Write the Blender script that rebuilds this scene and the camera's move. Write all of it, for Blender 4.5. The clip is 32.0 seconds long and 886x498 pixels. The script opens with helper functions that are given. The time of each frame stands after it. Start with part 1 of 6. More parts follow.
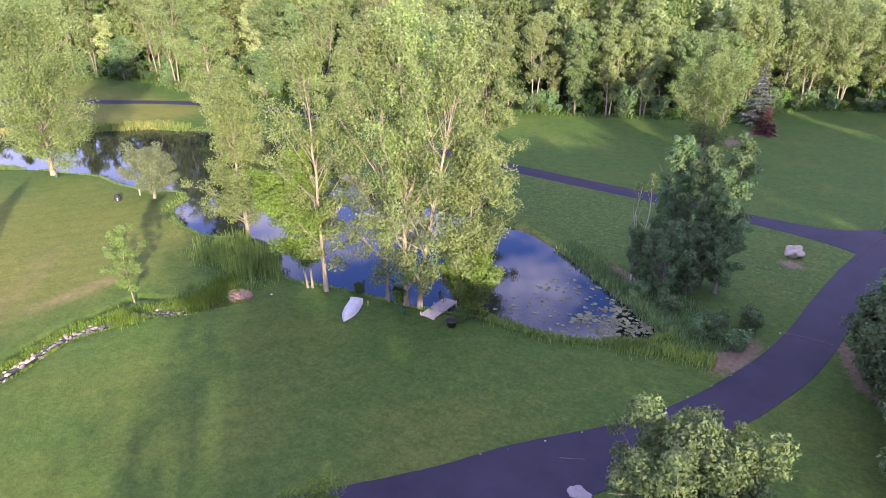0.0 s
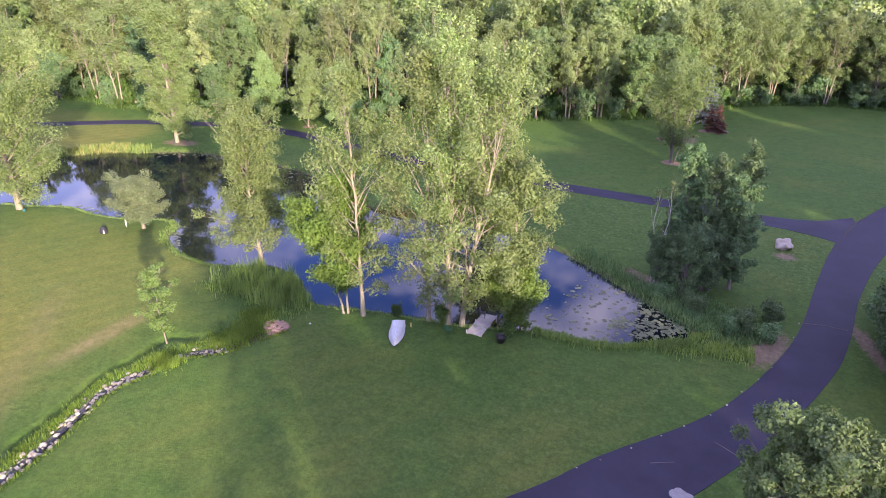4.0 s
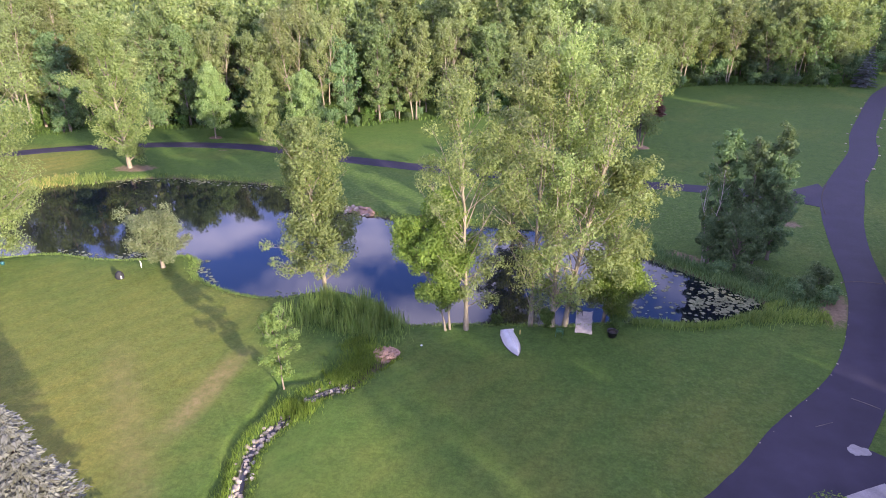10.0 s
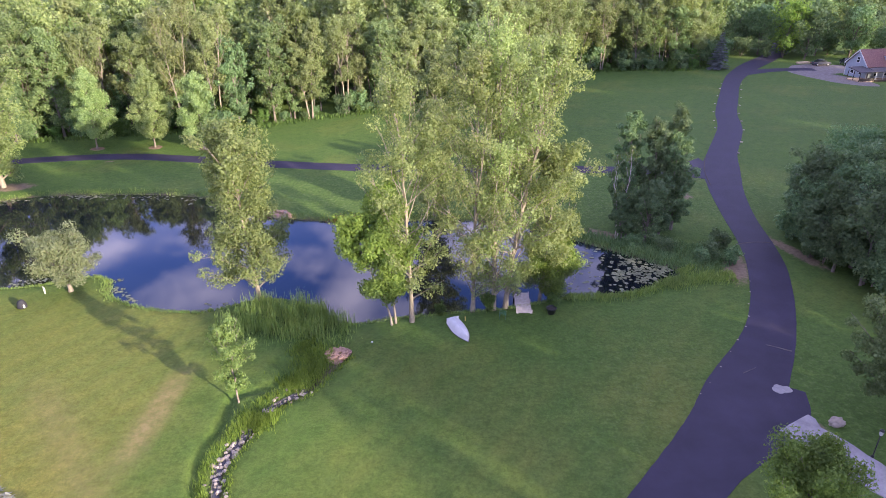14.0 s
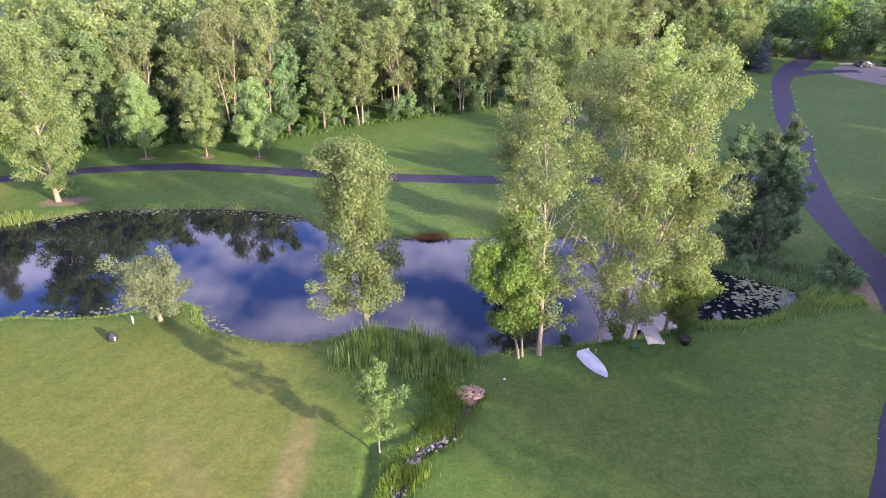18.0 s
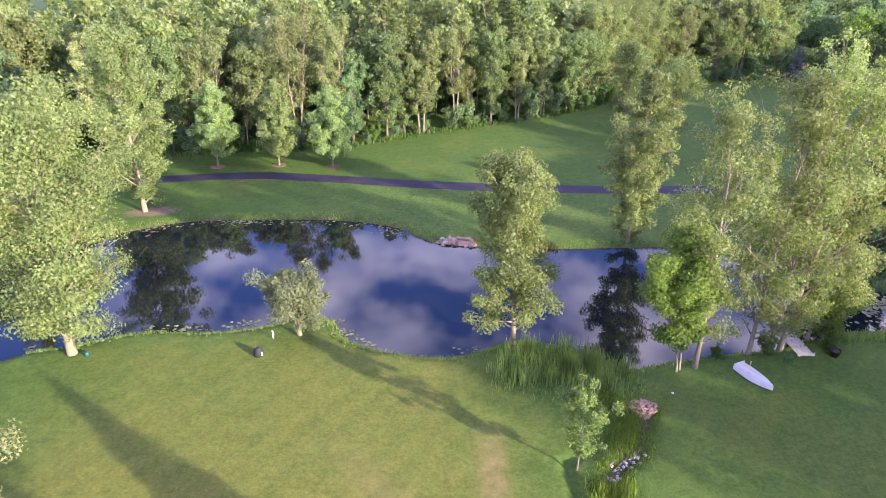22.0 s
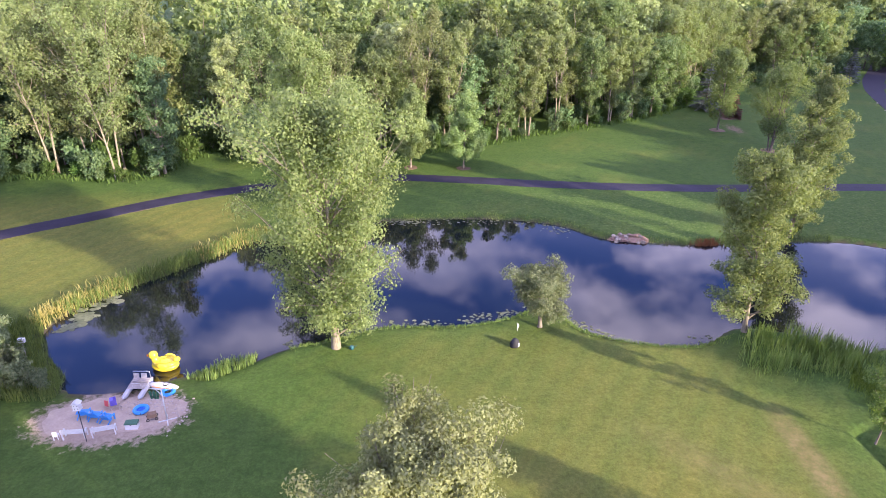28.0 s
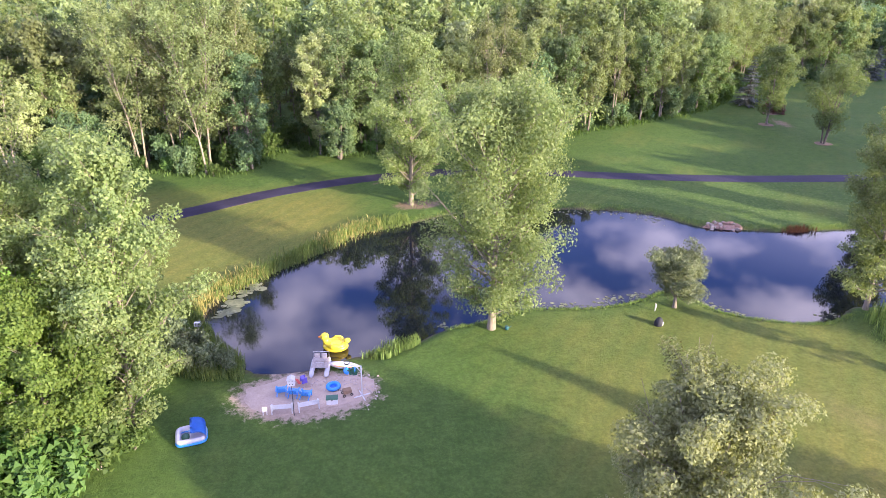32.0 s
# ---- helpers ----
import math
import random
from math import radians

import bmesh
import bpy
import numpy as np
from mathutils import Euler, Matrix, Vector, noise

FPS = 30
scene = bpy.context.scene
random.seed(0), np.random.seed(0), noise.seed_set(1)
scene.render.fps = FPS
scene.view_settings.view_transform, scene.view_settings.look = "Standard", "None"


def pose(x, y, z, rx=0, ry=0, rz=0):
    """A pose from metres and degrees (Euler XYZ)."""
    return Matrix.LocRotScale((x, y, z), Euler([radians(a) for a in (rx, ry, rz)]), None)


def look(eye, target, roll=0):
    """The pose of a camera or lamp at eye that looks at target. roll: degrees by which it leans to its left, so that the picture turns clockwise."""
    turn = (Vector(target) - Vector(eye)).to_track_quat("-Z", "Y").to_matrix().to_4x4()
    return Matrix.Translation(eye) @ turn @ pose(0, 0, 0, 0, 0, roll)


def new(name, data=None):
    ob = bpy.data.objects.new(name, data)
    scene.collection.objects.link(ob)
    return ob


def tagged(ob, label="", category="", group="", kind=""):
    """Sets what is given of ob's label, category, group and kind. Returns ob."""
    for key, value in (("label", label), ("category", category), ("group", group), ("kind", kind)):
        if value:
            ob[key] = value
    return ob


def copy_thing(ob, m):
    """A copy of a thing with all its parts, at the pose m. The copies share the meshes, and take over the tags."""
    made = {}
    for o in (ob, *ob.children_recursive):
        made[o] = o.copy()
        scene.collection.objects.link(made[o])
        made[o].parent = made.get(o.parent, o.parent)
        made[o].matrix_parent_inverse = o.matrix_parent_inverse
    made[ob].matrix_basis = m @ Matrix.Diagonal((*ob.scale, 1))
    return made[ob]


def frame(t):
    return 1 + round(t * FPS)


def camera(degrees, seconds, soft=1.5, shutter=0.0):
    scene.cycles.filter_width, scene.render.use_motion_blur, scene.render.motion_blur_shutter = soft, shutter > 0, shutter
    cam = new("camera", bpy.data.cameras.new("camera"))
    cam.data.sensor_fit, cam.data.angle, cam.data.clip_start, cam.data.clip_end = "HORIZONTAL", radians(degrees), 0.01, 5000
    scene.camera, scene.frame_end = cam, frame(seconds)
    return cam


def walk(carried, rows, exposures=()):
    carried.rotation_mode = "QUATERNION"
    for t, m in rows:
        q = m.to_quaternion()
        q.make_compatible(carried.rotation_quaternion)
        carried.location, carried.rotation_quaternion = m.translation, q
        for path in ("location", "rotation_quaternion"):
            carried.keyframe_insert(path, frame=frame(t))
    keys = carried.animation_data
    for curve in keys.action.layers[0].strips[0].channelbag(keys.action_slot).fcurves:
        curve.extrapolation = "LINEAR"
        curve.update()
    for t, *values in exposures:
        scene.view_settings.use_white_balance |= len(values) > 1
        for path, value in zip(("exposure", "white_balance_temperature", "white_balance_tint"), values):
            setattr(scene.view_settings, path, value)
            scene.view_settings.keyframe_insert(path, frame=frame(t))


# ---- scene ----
cam = camera(69.29, 32.0, soft=0.7)
PATH = [  # seconds, place, heading to the left of +y, pitch, roll
    (0.0, 30.83, 11.30, 27.23, 32.29, -25.24, 0.92),
    (0.5, 30.39, 11.10, 27.30, 30.91, -25.23, 0.97),
    (1.0, 29.82, 10.71, 27.69, 29.18, -25.38, 0.91),
    (1.5, 29.08, 10.25, 27.82, 28.16, -25.27, 0.85),
    (2.0, 27.99, 9.68, 27.99, 27.11, -25.23, 0.88),
    (2.5, 26.75, 9.06, 28.14, 26.05, -25.14, 0.77),
    (3.0, 25.19, 8.38, 28.28, 25.61, -25.09, 0.76),
    (3.5, 23.65, 7.58, 28.48, 25.39, -25.10, 0.72),
    (5.5, 15.09, 3.86, 29.68, 16.85, -25.49, 0.74),
    (6.0, 12.38, 3.18, 29.86, 14.55, -25.48, 0.78),
    (6.5, 9.73, 2.73, 30.00, 13.61, -25.61, 0.66),
    (7.0, 7.10, 2.38, 30.03, 12.26, -25.56, 0.59),
    (7.5, 5.40, 2.24, 29.99, 11.93, -25.51, 0.56),
    (8.0, 4.44, 2.35, 29.88, 12.55, -25.53, 0.45),
    (8.5, 4.13, 2.42, 29.88, 13.00, -25.65, 0.17),
    (9.0, 3.64, 2.16, 29.78, 12.74, -25.62, 0.17),
    (9.5, 3.34, 1.93, 29.82, 12.41, -25.76, -0.02),
    (10.0, 2.97, 1.65, 29.70, 10.87, -25.70, -0.06),
    (10.5, 2.57, 1.49, 29.55, 8.01, -25.73, -0.10),
    (11.0, 2.35, 1.20, 29.48, 5.23, -25.70, -0.15),
    (11.5, 1.63, 0.72, 29.52, 2.59, -25.79, -0.11),
    (12.0, 1.04, 0.26, 29.55, 1.84, -25.87, -0.20),
    (12.5, 0.46, -0.00, 29.56, 1.12, -25.92, -0.15),
    (13.0, 0.00, -0.00, 29.60, 0.45, -25.97, -0.07),
    (13.5, -0.71, 0.21, 29.57, -0.24, -25.98, -0.07),
    (15.5, -5.41, 2.56, 29.59, -1.04, -26.10, 0.09),
    (16.0, -6.71, 3.26, 29.71, -1.08, -26.20, 0.08),
    (16.5, -8.14, 3.92, 29.79, -1.07, -26.23, 0.10),
    (17.0, -9.46, 4.50, 29.85, -1.09, -26.26, 0.10),
    (17.5, -10.94, 5.11, 29.81, -1.11, -26.18, 0.15),
    (18.0, -12.37, 5.49, 29.99, -1.32, -26.27, 0.11),
    (18.5, -13.99, 5.77, 30.21, -1.47, -26.33, 0.14),
    (19.0, -15.45, 6.03, 30.38, -1.64, -26.36, 0.14),
    (19.5, -17.17, 6.36, 30.51, -1.79, -26.33, 0.19),
    (20.0, -18.81, 6.56, 30.62, -1.95, -26.30, 0.29),
    (20.5, -20.78, 6.60, 30.40, -2.19, -26.05, 0.54),
    (21.0, -22.54, 6.63, 30.27, -2.54, -25.90, 0.71),
    (21.5, -24.33, 6.70, 30.23, -2.87, -25.84, 0.71),
    (22.0, -26.05, 6.64, 30.26, -3.09, -25.80, 0.77),
    (22.5, -28.09, 6.63, 30.38, -3.32, -25.83, 0.76),
    (23.0, -29.77, 6.62, 30.36, -3.41, -25.78, 0.73),
    (23.5, -31.73, 6.57, 30.50, -3.69, -25.82, 0.70),
    (24.0, -33.55, 6.59, 30.49, -4.06, -25.69, 0.83),
    (24.5, -35.47, 6.75, 30.45, -4.28, -25.61, 0.86),
    (25.0, -37.12, 6.83, 30.46, -4.36, -25.60, 0.86),
    (25.5, -38.84, 6.91, 30.42, -4.51, -25.58, 0.83),
    (27.5, -46.56, 5.79, 30.32, -4.91, -25.40, 1.01),
    (28.0, -48.52, 5.34, 30.48, -5.06, -25.42, 0.96),
    (28.5, -50.59, 5.08, 30.50, -5.38, -25.37, 1.01),
    (29.0, -52.46, 4.90, 30.46, -5.30, -25.37, 0.98),
    (29.5, -54.21, 4.61, 30.32, -5.65, -25.34, 0.97),
    (30.0, -56.05, 4.30, 30.25, -6.11, -25.32, 0.95),
    (30.5, -57.83, 4.13, 30.09, -6.25, -25.29, 0.93),
    (31.0, -59.63, 4.01, 30.11, -6.32, -25.35, 0.96),
    (31.5, -61.48, 3.90, 30.14, -6.45, -25.37, 1.07),
    (32.0, -63.15, 3.76, 30.16, -6.66, -25.36, 1.08),
]
EXPOSE, SKY, CLOUD, SUN, WATER_IOR, TINT = 1.87, 0.15, 1.58, 4.6, 1.5, 18.0
walk(cam, [(t, pose(x, y, z, 90 + pitch, 0, yaw) @ pose(0, 0, 0, 0, 0, roll)) for t, x, y, z, yaw, pitch, roll in PATH],
     exposures=[(t, EXPOSE + d, 6500, TINT) for t, d in ((0.0, -0.04), (8.0, -0.14), (14.0, -0.08), (20.0, 0.08), (25.0, 0.06), (28.0, -0.1), (32.0, 0.04))])

# ---- sky, sun ----
SUN_FROM = Vector((0.77, -0.64, 0.26))
world = bpy.data.worlds.new("sky")
scene.world = world
world.use_nodes = True


class Nodes:
    """A short way to write node trees."""

    def __init__(self, tree):
        self.tree = tree
        tree.nodes.clear()

    def add(self, kind, _out=0, **inputs):
        node = self.tree.nodes.new(kind)
        for key, value in inputs.items():
            socket = node.inputs[int(key[1:])] if key[0] == "i" and key[1:].isdigit() else node.inputs[key.replace("_", " ")]
            if isinstance(value, bpy.types.NodeSocket):
                self.tree.links.new(value, socket)
            else:
                socket.default_value = value
        return node.outputs[_out]

    def noise(self, vector, scale, detail=3.0, rough=0.55, out=0):
        return self.add("ShaderNodeTexNoise", out, Vector=vector, Scale=scale, Detail=detail, Roughness=rough)

    def ramp(self, fac, *stops):
        node = self.tree.nodes.new("ShaderNodeValToRGB")
        self.tree.links.new(fac, node.inputs[0])
        els = node.color_ramp.elements
        while len(els) < len(stops):
            els.new(0.5)
        for el, (pos, col) in zip(els, stops):
            el.position = pos
            el.color = (*col, 1) if len(col) == 3 else col
        return node.outputs[0]

    def mix(self, fac, a, b, blend="MIX"):
        node = self.tree.nodes.new("ShaderNodeMix")
        node.data_type, node.blend_type = "RGBA", blend
        for socket, value in ((node.inputs[0], fac), (node.inputs[6], a), (node.inputs[7], b)):
            if isinstance(value, bpy.types.NodeSocket):
                self.tree.links.new(value, socket)
            else:
                socket.default_value = (*value, 1) if isinstance(value, tuple) and len(value) == 3 else value
        return node.outputs[2]

    def math(self, op, a, b=0.0):
        node = self.tree.nodes.new("ShaderNodeMath")
        node.operation = op
        for socket, value in zip(node.inputs, (a, b)):
            if isinstance(value, bpy.types.NodeSocket):
                self.tree.links.new(value, socket)
            else:
                socket.default_value = value
        return node.outputs[0]


def build_sky():
    n = Nodes(world.node_tree)
    sky = n.tree.nodes.new("ShaderNodeTexSky")
    sky.sky_type, sky.sun_disc = "NISHITA", False
    sky.sun_elevation, sky.sun_rotation = math.atan2(SUN_FROM.z, SUN_FROM.xy.length), math.atan2(SUN_FROM.x, SUN_FROM.y)
    sky.air_density, sky.dust_density, sky.ozone_density = 1.2, 0.8, 2.0
    way = n.add("ShaderNodeTexCoord")
    sep = n.tree.nodes.new("ShaderNodeSeparateXYZ")
    n.tree.links.new(way, sep.inputs[0])
    flat = n.math("ADD", n.math("MAXIMUM", sep.outputs[2], 0.0), 0.12)
    comb = n.add("ShaderNodeCombineXYZ", X=n.math("DIVIDE", sep.outputs[0], flat), Y=n.math("DIVIDE", sep.outputs[1], flat), Z=0.3)
    big = n.noise(comb, 3.0, 6.0, 0.55)
    cover = n.ramp(big, (0.44, (0, 0, 0)), (0.64, (1, 1, 1)))
    tone = n.ramp(n.noise(comb, 2.6, 3.0), (0.3, (0.44, 0.45, 0.72)), (0.75, (0.90, 0.82, 1.0)))
    clear = n.add("ShaderNodeBackground", Color=n.mix(1.0, sky.outputs[0], (0.44, 0.52, 1.12), "MULTIPLY"), Strength=SKY)
    cloud = n.add("ShaderNodeBackground", Color=tone, Strength=CLOUD)
    both = n.add("ShaderNodeMixShader", i0=n.math("MULTIPLY", n.math("MAXIMUM", cover, n.ramp(sep.outputs[2], (0.18, (0.7, 0.7, 0.7)), (0.42, (0, 0, 0)))), 0.85), i1=clear, i2=cloud)
    out = n.tree.nodes.new("ShaderNodeOutputWorld")
    n.tree.links.new(both, out.inputs[0])


build_sky()
sun_data = bpy.data.lights.new("sun", "SUN")
sun_data.energy, sun_data.angle, sun_data.color = SUN, radians(0.9), (1.0, 0.87, 0.62)
sun = new("sun", sun_data)
sun.matrix_world = look(SUN_FROM * 100, (0, 0, 0))

# ---- materials ----
def material(name, build):
    mat = bpy.data.materials.new(name)
    mat.use_nodes = True
    n = Nodes(mat.node_tree)
    shader = build(n)
    out = n.tree.nodes.new("ShaderNodeOutputMaterial")
    n.tree.links.new(shader, out.inputs[0])
    return mat


def place(n):
    return n.add("ShaderNodeNewGeometry")


def local(n):
    return n.add("ShaderNodeTexCoord", 3)


def bump(n, height, strength=0.4, distance=0.05):
    return n.add("ShaderNodeBump", Strength=strength, Distance=distance, Height=height)


def plain(name, color, rough=0.6, metal=0.0, grain=0.25, scale=9.0, relief=0.15):
    """Painted, plastic, stone or wood surface with grain and wear."""
    def build(n):
        p = local(n)
        fine, wide = n.noise(p, scale * 6, 4), n.noise(p, scale, 3)
        low = tuple(c * (1 - grain) for c in color)
        high = tuple(min(1, c * (1 + grain * 0.6)) for c in color)
        col = n.mix(n.math("MULTIPLY", fine, 0.5), n.ramp(wide, (0.3, low), (0.7, high)), color)
        return n.add("ShaderNodeBsdfPrincipled", Base_Color=col, Roughness=rough, Metallic=metal, Normal=bump(n, fine, relief, 0.01))
    return material(name, build)


def leaf_mat(name, dark, light, back=0.45, hue=0.03, even=0.3):
    """Leaves: each with its own tone, letting the sun through; even draws the tones together."""
    dull = (1.03, 1.0, 1.14)
    middle = [(a + b) / 2 for a, b in zip(dark, light)]
    dark, light = (tuple(k * (a * (1 - even) + m * even) for k, a, m in zip(dull, c, middle)) for c in (dark, light))

    def build(n):
        geo = n.tree.nodes.new("ShaderNodeNewGeometry")
        info = n.tree.nodes.new("ShaderNodeObjectInfo")
        one = n.ramp(geo.outputs["Random Per Island"], (0.0, dark), (0.6, tuple((a + b) / 2 for a, b in zip(dark, light))), (1.0, light))
        wide = n.noise(geo.outputs["Position"], 0.35, 2)
        hsv = n.tree.nodes.new("ShaderNodeHueSaturation")
        n.tree.links.new(one, hsv.inputs["Color"])
        n.tree.links.new(n.math("ADD", n.math("MULTIPLY", info.outputs["Random"], hue), 0.5 - hue / 2), hsv.inputs["Hue"])
        broad = n.noise(geo.outputs["Position"], 0.09, 2)
        tone = n.math("ADD", n.math("ADD", n.math("MULTIPLY", wide, 0.6), n.math("MULTIPLY", broad, 0.9)), n.math("MULTIPLY", info.outputs["Random"], 0.5))
        n.tree.links.new(n.math("ADD", tone, 0.02), hsv.inputs["Value"])
        col = hsv.outputs[0]
        face = n.add("ShaderNodeBsdfPrincipled", Base_Color=col, Roughness=0.65, Specular_IOR_Level=0.3)
        lit = n.mix(1.0, col, (1.3, 1.3, 0.6), "MULTIPLY")
        thru = n.add("ShaderNodeBsdfTranslucent", Color=lit)
        return n.add("ShaderNodeMixShader", i0=back, i1=face, i2=thru)
    return material(name, build)


def bark_mat(name, low, high):
    def build(n):
        p = place(n)
        stretch = n.add("ShaderNodeMapping", Vector=p, Scale=(6, 6, 1.2))
        ridges = n.noise(stretch, 2.0, 4)
        col = n.ramp(n.math("ADD", n.math("MULTIPLY", ridges, 0.7), n.math("MULTIPLY", n.noise(p, 0.6), 0.3)), (0.32, low), (0.66, high))
        return n.add("ShaderNodeBsdfPrincipled", Base_Color=col, Roughness=0.9, Normal=bump(n, ridges, 0.6, 0.04))
    return material(name, build)


def lawn_build(n):
    p = place(n)
    att = n.tree.nodes.new("ShaderNodeAttribute")
    att.attribute_name = "cover"
    sep = n.tree.nodes.new("ShaderNodeSeparateColor")
    n.tree.links.new(att.outputs["Color"], sep.inputs[0])
    dry, wet, clover = sep.outputs[0], sep.outputs[1], sep.outputs[2]
    fine, mid, wide = n.noise(p, 5.0, 6, 0.8), n.noise(p, 0.9, 5, 0.65), n.noise(p, 0.09, 3)
    green = n.ramp(mid, (0.3, (0.058, 0.108, 0.021)), (0.72, (0.090, 0.152, 0.031)))
    straw = n.ramp(mid, (0.3, (0.172, 0.168, 0.034)), (0.75, (0.238, 0.216, 0.054)))
    turn = n.add("ShaderNodeMapping", Vector=p, Rotation=(0, 0, 0.62))
    wave = n.add("ShaderNodeTexWave", 1, Vector=turn, Scale=0.16, Distortion=2.5, Detail=2.0)
    dryness = n.math("MULTIPLY", n.math("ADD", dry, n.math("MULTIPLY", n.math("SUBTRACT", wide, 0.5), 0.9)), n.math("ADD", n.math("MULTIPLY", wave, 0.2), 0.84))
    col = n.mix(n.ramp(dryness, (0.12, (0, 0, 0)), (0.85, (1, 1, 1))), green, straw)
    flecks = n.ramp(n.noise(p, 2.2, 4, 0.7), (0.52, (0, 0, 0)), (0.66, (1, 1, 1)))
    col = n.mix(n.math("MULTIPLY", flecks, n.math("MULTIPLY", clover, 0.6)), col, (0.18, 0.235, 0.085))
    col = n.mix(n.math("MULTIPLY", n.ramp(n.noise(p, 0.45, 3), (0.5, (0, 0, 0)), (0.75, (1, 1, 1))), 0.25), col, (0.056, 0.102, 0.023))
    col = n.mix(n.ramp(fine, (0.40, (0, 0, 0)), (0.66, (0.7, 0.7, 0.7))), col, n.mix(1.0, col, (0.62, 0.68, 0.60), "MULTIPLY"))
    speck = n.ramp(n.noise(p, 2.6, 6, 0.85), (0.42, (0.74, 0.74, 0.74)), (0.6, (1.15, 1.15, 1.15)))
    col = n.mix(0.8, col, n.mix(1.0, col, speck, "MULTIPLY"))
    blade = n.ramp(n.noise(p, 0.5, 6, 0.75), (0.35, (0.90, 0.94, 0.88)), (0.65, (1.10, 1.06, 1.12)))
    col = n.mix(0.9, col, n.mix(1.0, col, blade, "MULTIPLY"))
    mud = n.ramp(n.noise(p, 1.6, 4), (0.3, (0.05, 0.042, 0.03)), (0.75, (0.13, 0.105, 0.07)))
    col = n.mix(wet, col, mud)
    scorch = n.ramp(n.noise(p, 1.1, 4, 0.7), (0.25, (0.13, 0.12, 0.04)), (0.75, (0.30, 0.22, 0.11)))
    patchy = n.math("MULTIPLY", att.outputs["Alpha"], n.math("ADD", n.math("MULTIPLY", n.noise(p, 1.8, 4, 0.7), 1.6), -0.15))
    col = n.mix(patchy, col, scorch)
    earth = n.tree.nodes.new("ShaderNodeAttribute")
    earth.attribute_name = "soil"
    soil = n.tree.nodes.new("ShaderNodeSeparateColor")
    n.tree.links.new(earth.outputs["Color"], soil.inputs[0])
    frayed = n.math("SUBTRACT", n.math("MULTIPLY", n.noise(p, 1.3, 5, 0.75), 1.7), 0.85)
    sandy = n.ramp(n.math("ADD", soil.outputs[0], frayed), (0.35, (0, 0, 0)), (0.62, (1, 1, 1)))
    col = n.mix(sandy, col, n.ramp(n.noise(p, 3.0, 5, 0.7), (0.3, (0.30, 0.225, 0.17)), (0.72, (0.50, 0.40, 0.32))))
    brown = n.ramp(n.math("ADD", soil.outputs[1], frayed), (0.35, (0, 0, 0)), (0.75, (0.9, 0.9, 0.9)))
    col = n.mix(brown, col, n.ramp(n.noise(p, 2.4, 5, 0.7), (0.3, (0.12, 0.085, 0.06)), (0.72, (0.28, 0.20, 0.14))))
    high = n.math("ADD", fine, n.math("MULTIPLY", mid, 0.8))
    return n.add("ShaderNodeBsdfPrincipled", Base_Color=col, Roughness=0.9, Specular_IOR_Level=0.2, Normal=bump(n, high, 0.9, 0.12))


def asphalt_build(n):
    p = place(n)
    fine, wide = n.noise(p, 14.0, 4, 0.7), n.noise(p, 0.35, 3)
    col = n.ramp(n.math("ADD", n.math("MULTIPLY", wide, 0.75), n.math("MULTIPLY", fine, 0.25)), (0.3, (0.015, 0.013, 0.026)), (0.75, (0.043, 0.037, 0.062)))
    return n.add("ShaderNodeBsdfPrincipled", Base_Color=col, Roughness=n.math("ADD", n.math("MULTIPLY", wide, 0.2), 0.6), Specular_IOR_Level=0.25, Normal=bump(n, fine, 0.5, 0.02))


def water_build(n):
    p = place(n)
    stretch = n.add("ShaderNodeMapping", Vector=p, Scale=(1.0, 1.6, 1.0))
    ripple = n.noise(stretch, 3.2, 3)
    patch = n.ramp(n.noise(p, 0.08, 2), (0.45, (0, 0, 0)), (0.7, (1, 1, 1)))
    col = n.mix(n.noise(p, 0.2), (0.003, 0.005, 0.009), (0.006, 0.008, 0.012))
    return n.add("ShaderNodeBsdfPrincipled", Base_Color=col, Roughness=0.02, IOR=WATER_IOR, Normal=bump(n, n.math("MULTIPLY", ripple, n.math("ADD", n.math("MULTIPLY", patch, 0.7), 0.3)), 0.035, 0.05))


def ground_mat(name, low, high, scale=2.0, speck=None):
    def build(n):
        p = place(n)
        fine = n.noise(p, scale * 9, 4, 0.7)
        col = n.ramp(n.math("ADD", n.math("MULTIPLY", n.noise(p, scale, 4), 0.6), n.math("MULTIPLY", fine, 0.4)), (0.32, low), (0.7, high))
        if speck:
            col = n.mix(n.ramp(n.noise(p, scale * 3, 2), (0.6, (0, 0, 0)), (0.66, (1, 1, 1))), col, speck)
        return n.add("ShaderNodeBsdfPrincipled", Base_Color=col, Roughness=0.92, Normal=bump(n, fine, 0.6, 0.04))
    return material(name, build)


def stone_build(n):
    p = place(n)
    info = n.tree.nodes.new("ShaderNodeObjectInfo")
    geo = n.tree.nodes.new("ShaderNodeNewGeometry")
    vary = n.math("FRACT", n.math("ADD", info.outputs["Random"], geo.outputs["Random Per Island"]))
    tone = n.ramp(vary, (0.0, (0.24, 0.205, 0.17)), (0.4, (0.40, 0.34, 0.275)), (0.7, (0.50, 0.42, 0.34)), (1.0, (0.32, 0.29, 0.27)))
    fine = n.noise(p, 9.0, 5, 0.7)
    col = n.mix(fine, n.mix(1.0, tone, (0.55, 0.55, 0.55), "MULTIPLY"), tone)
    return n.add("ShaderNodeBsdfPrincipled", Base_Color=col, Roughness=0.85, Normal=bump(n, fine, 0.5, 0.04))


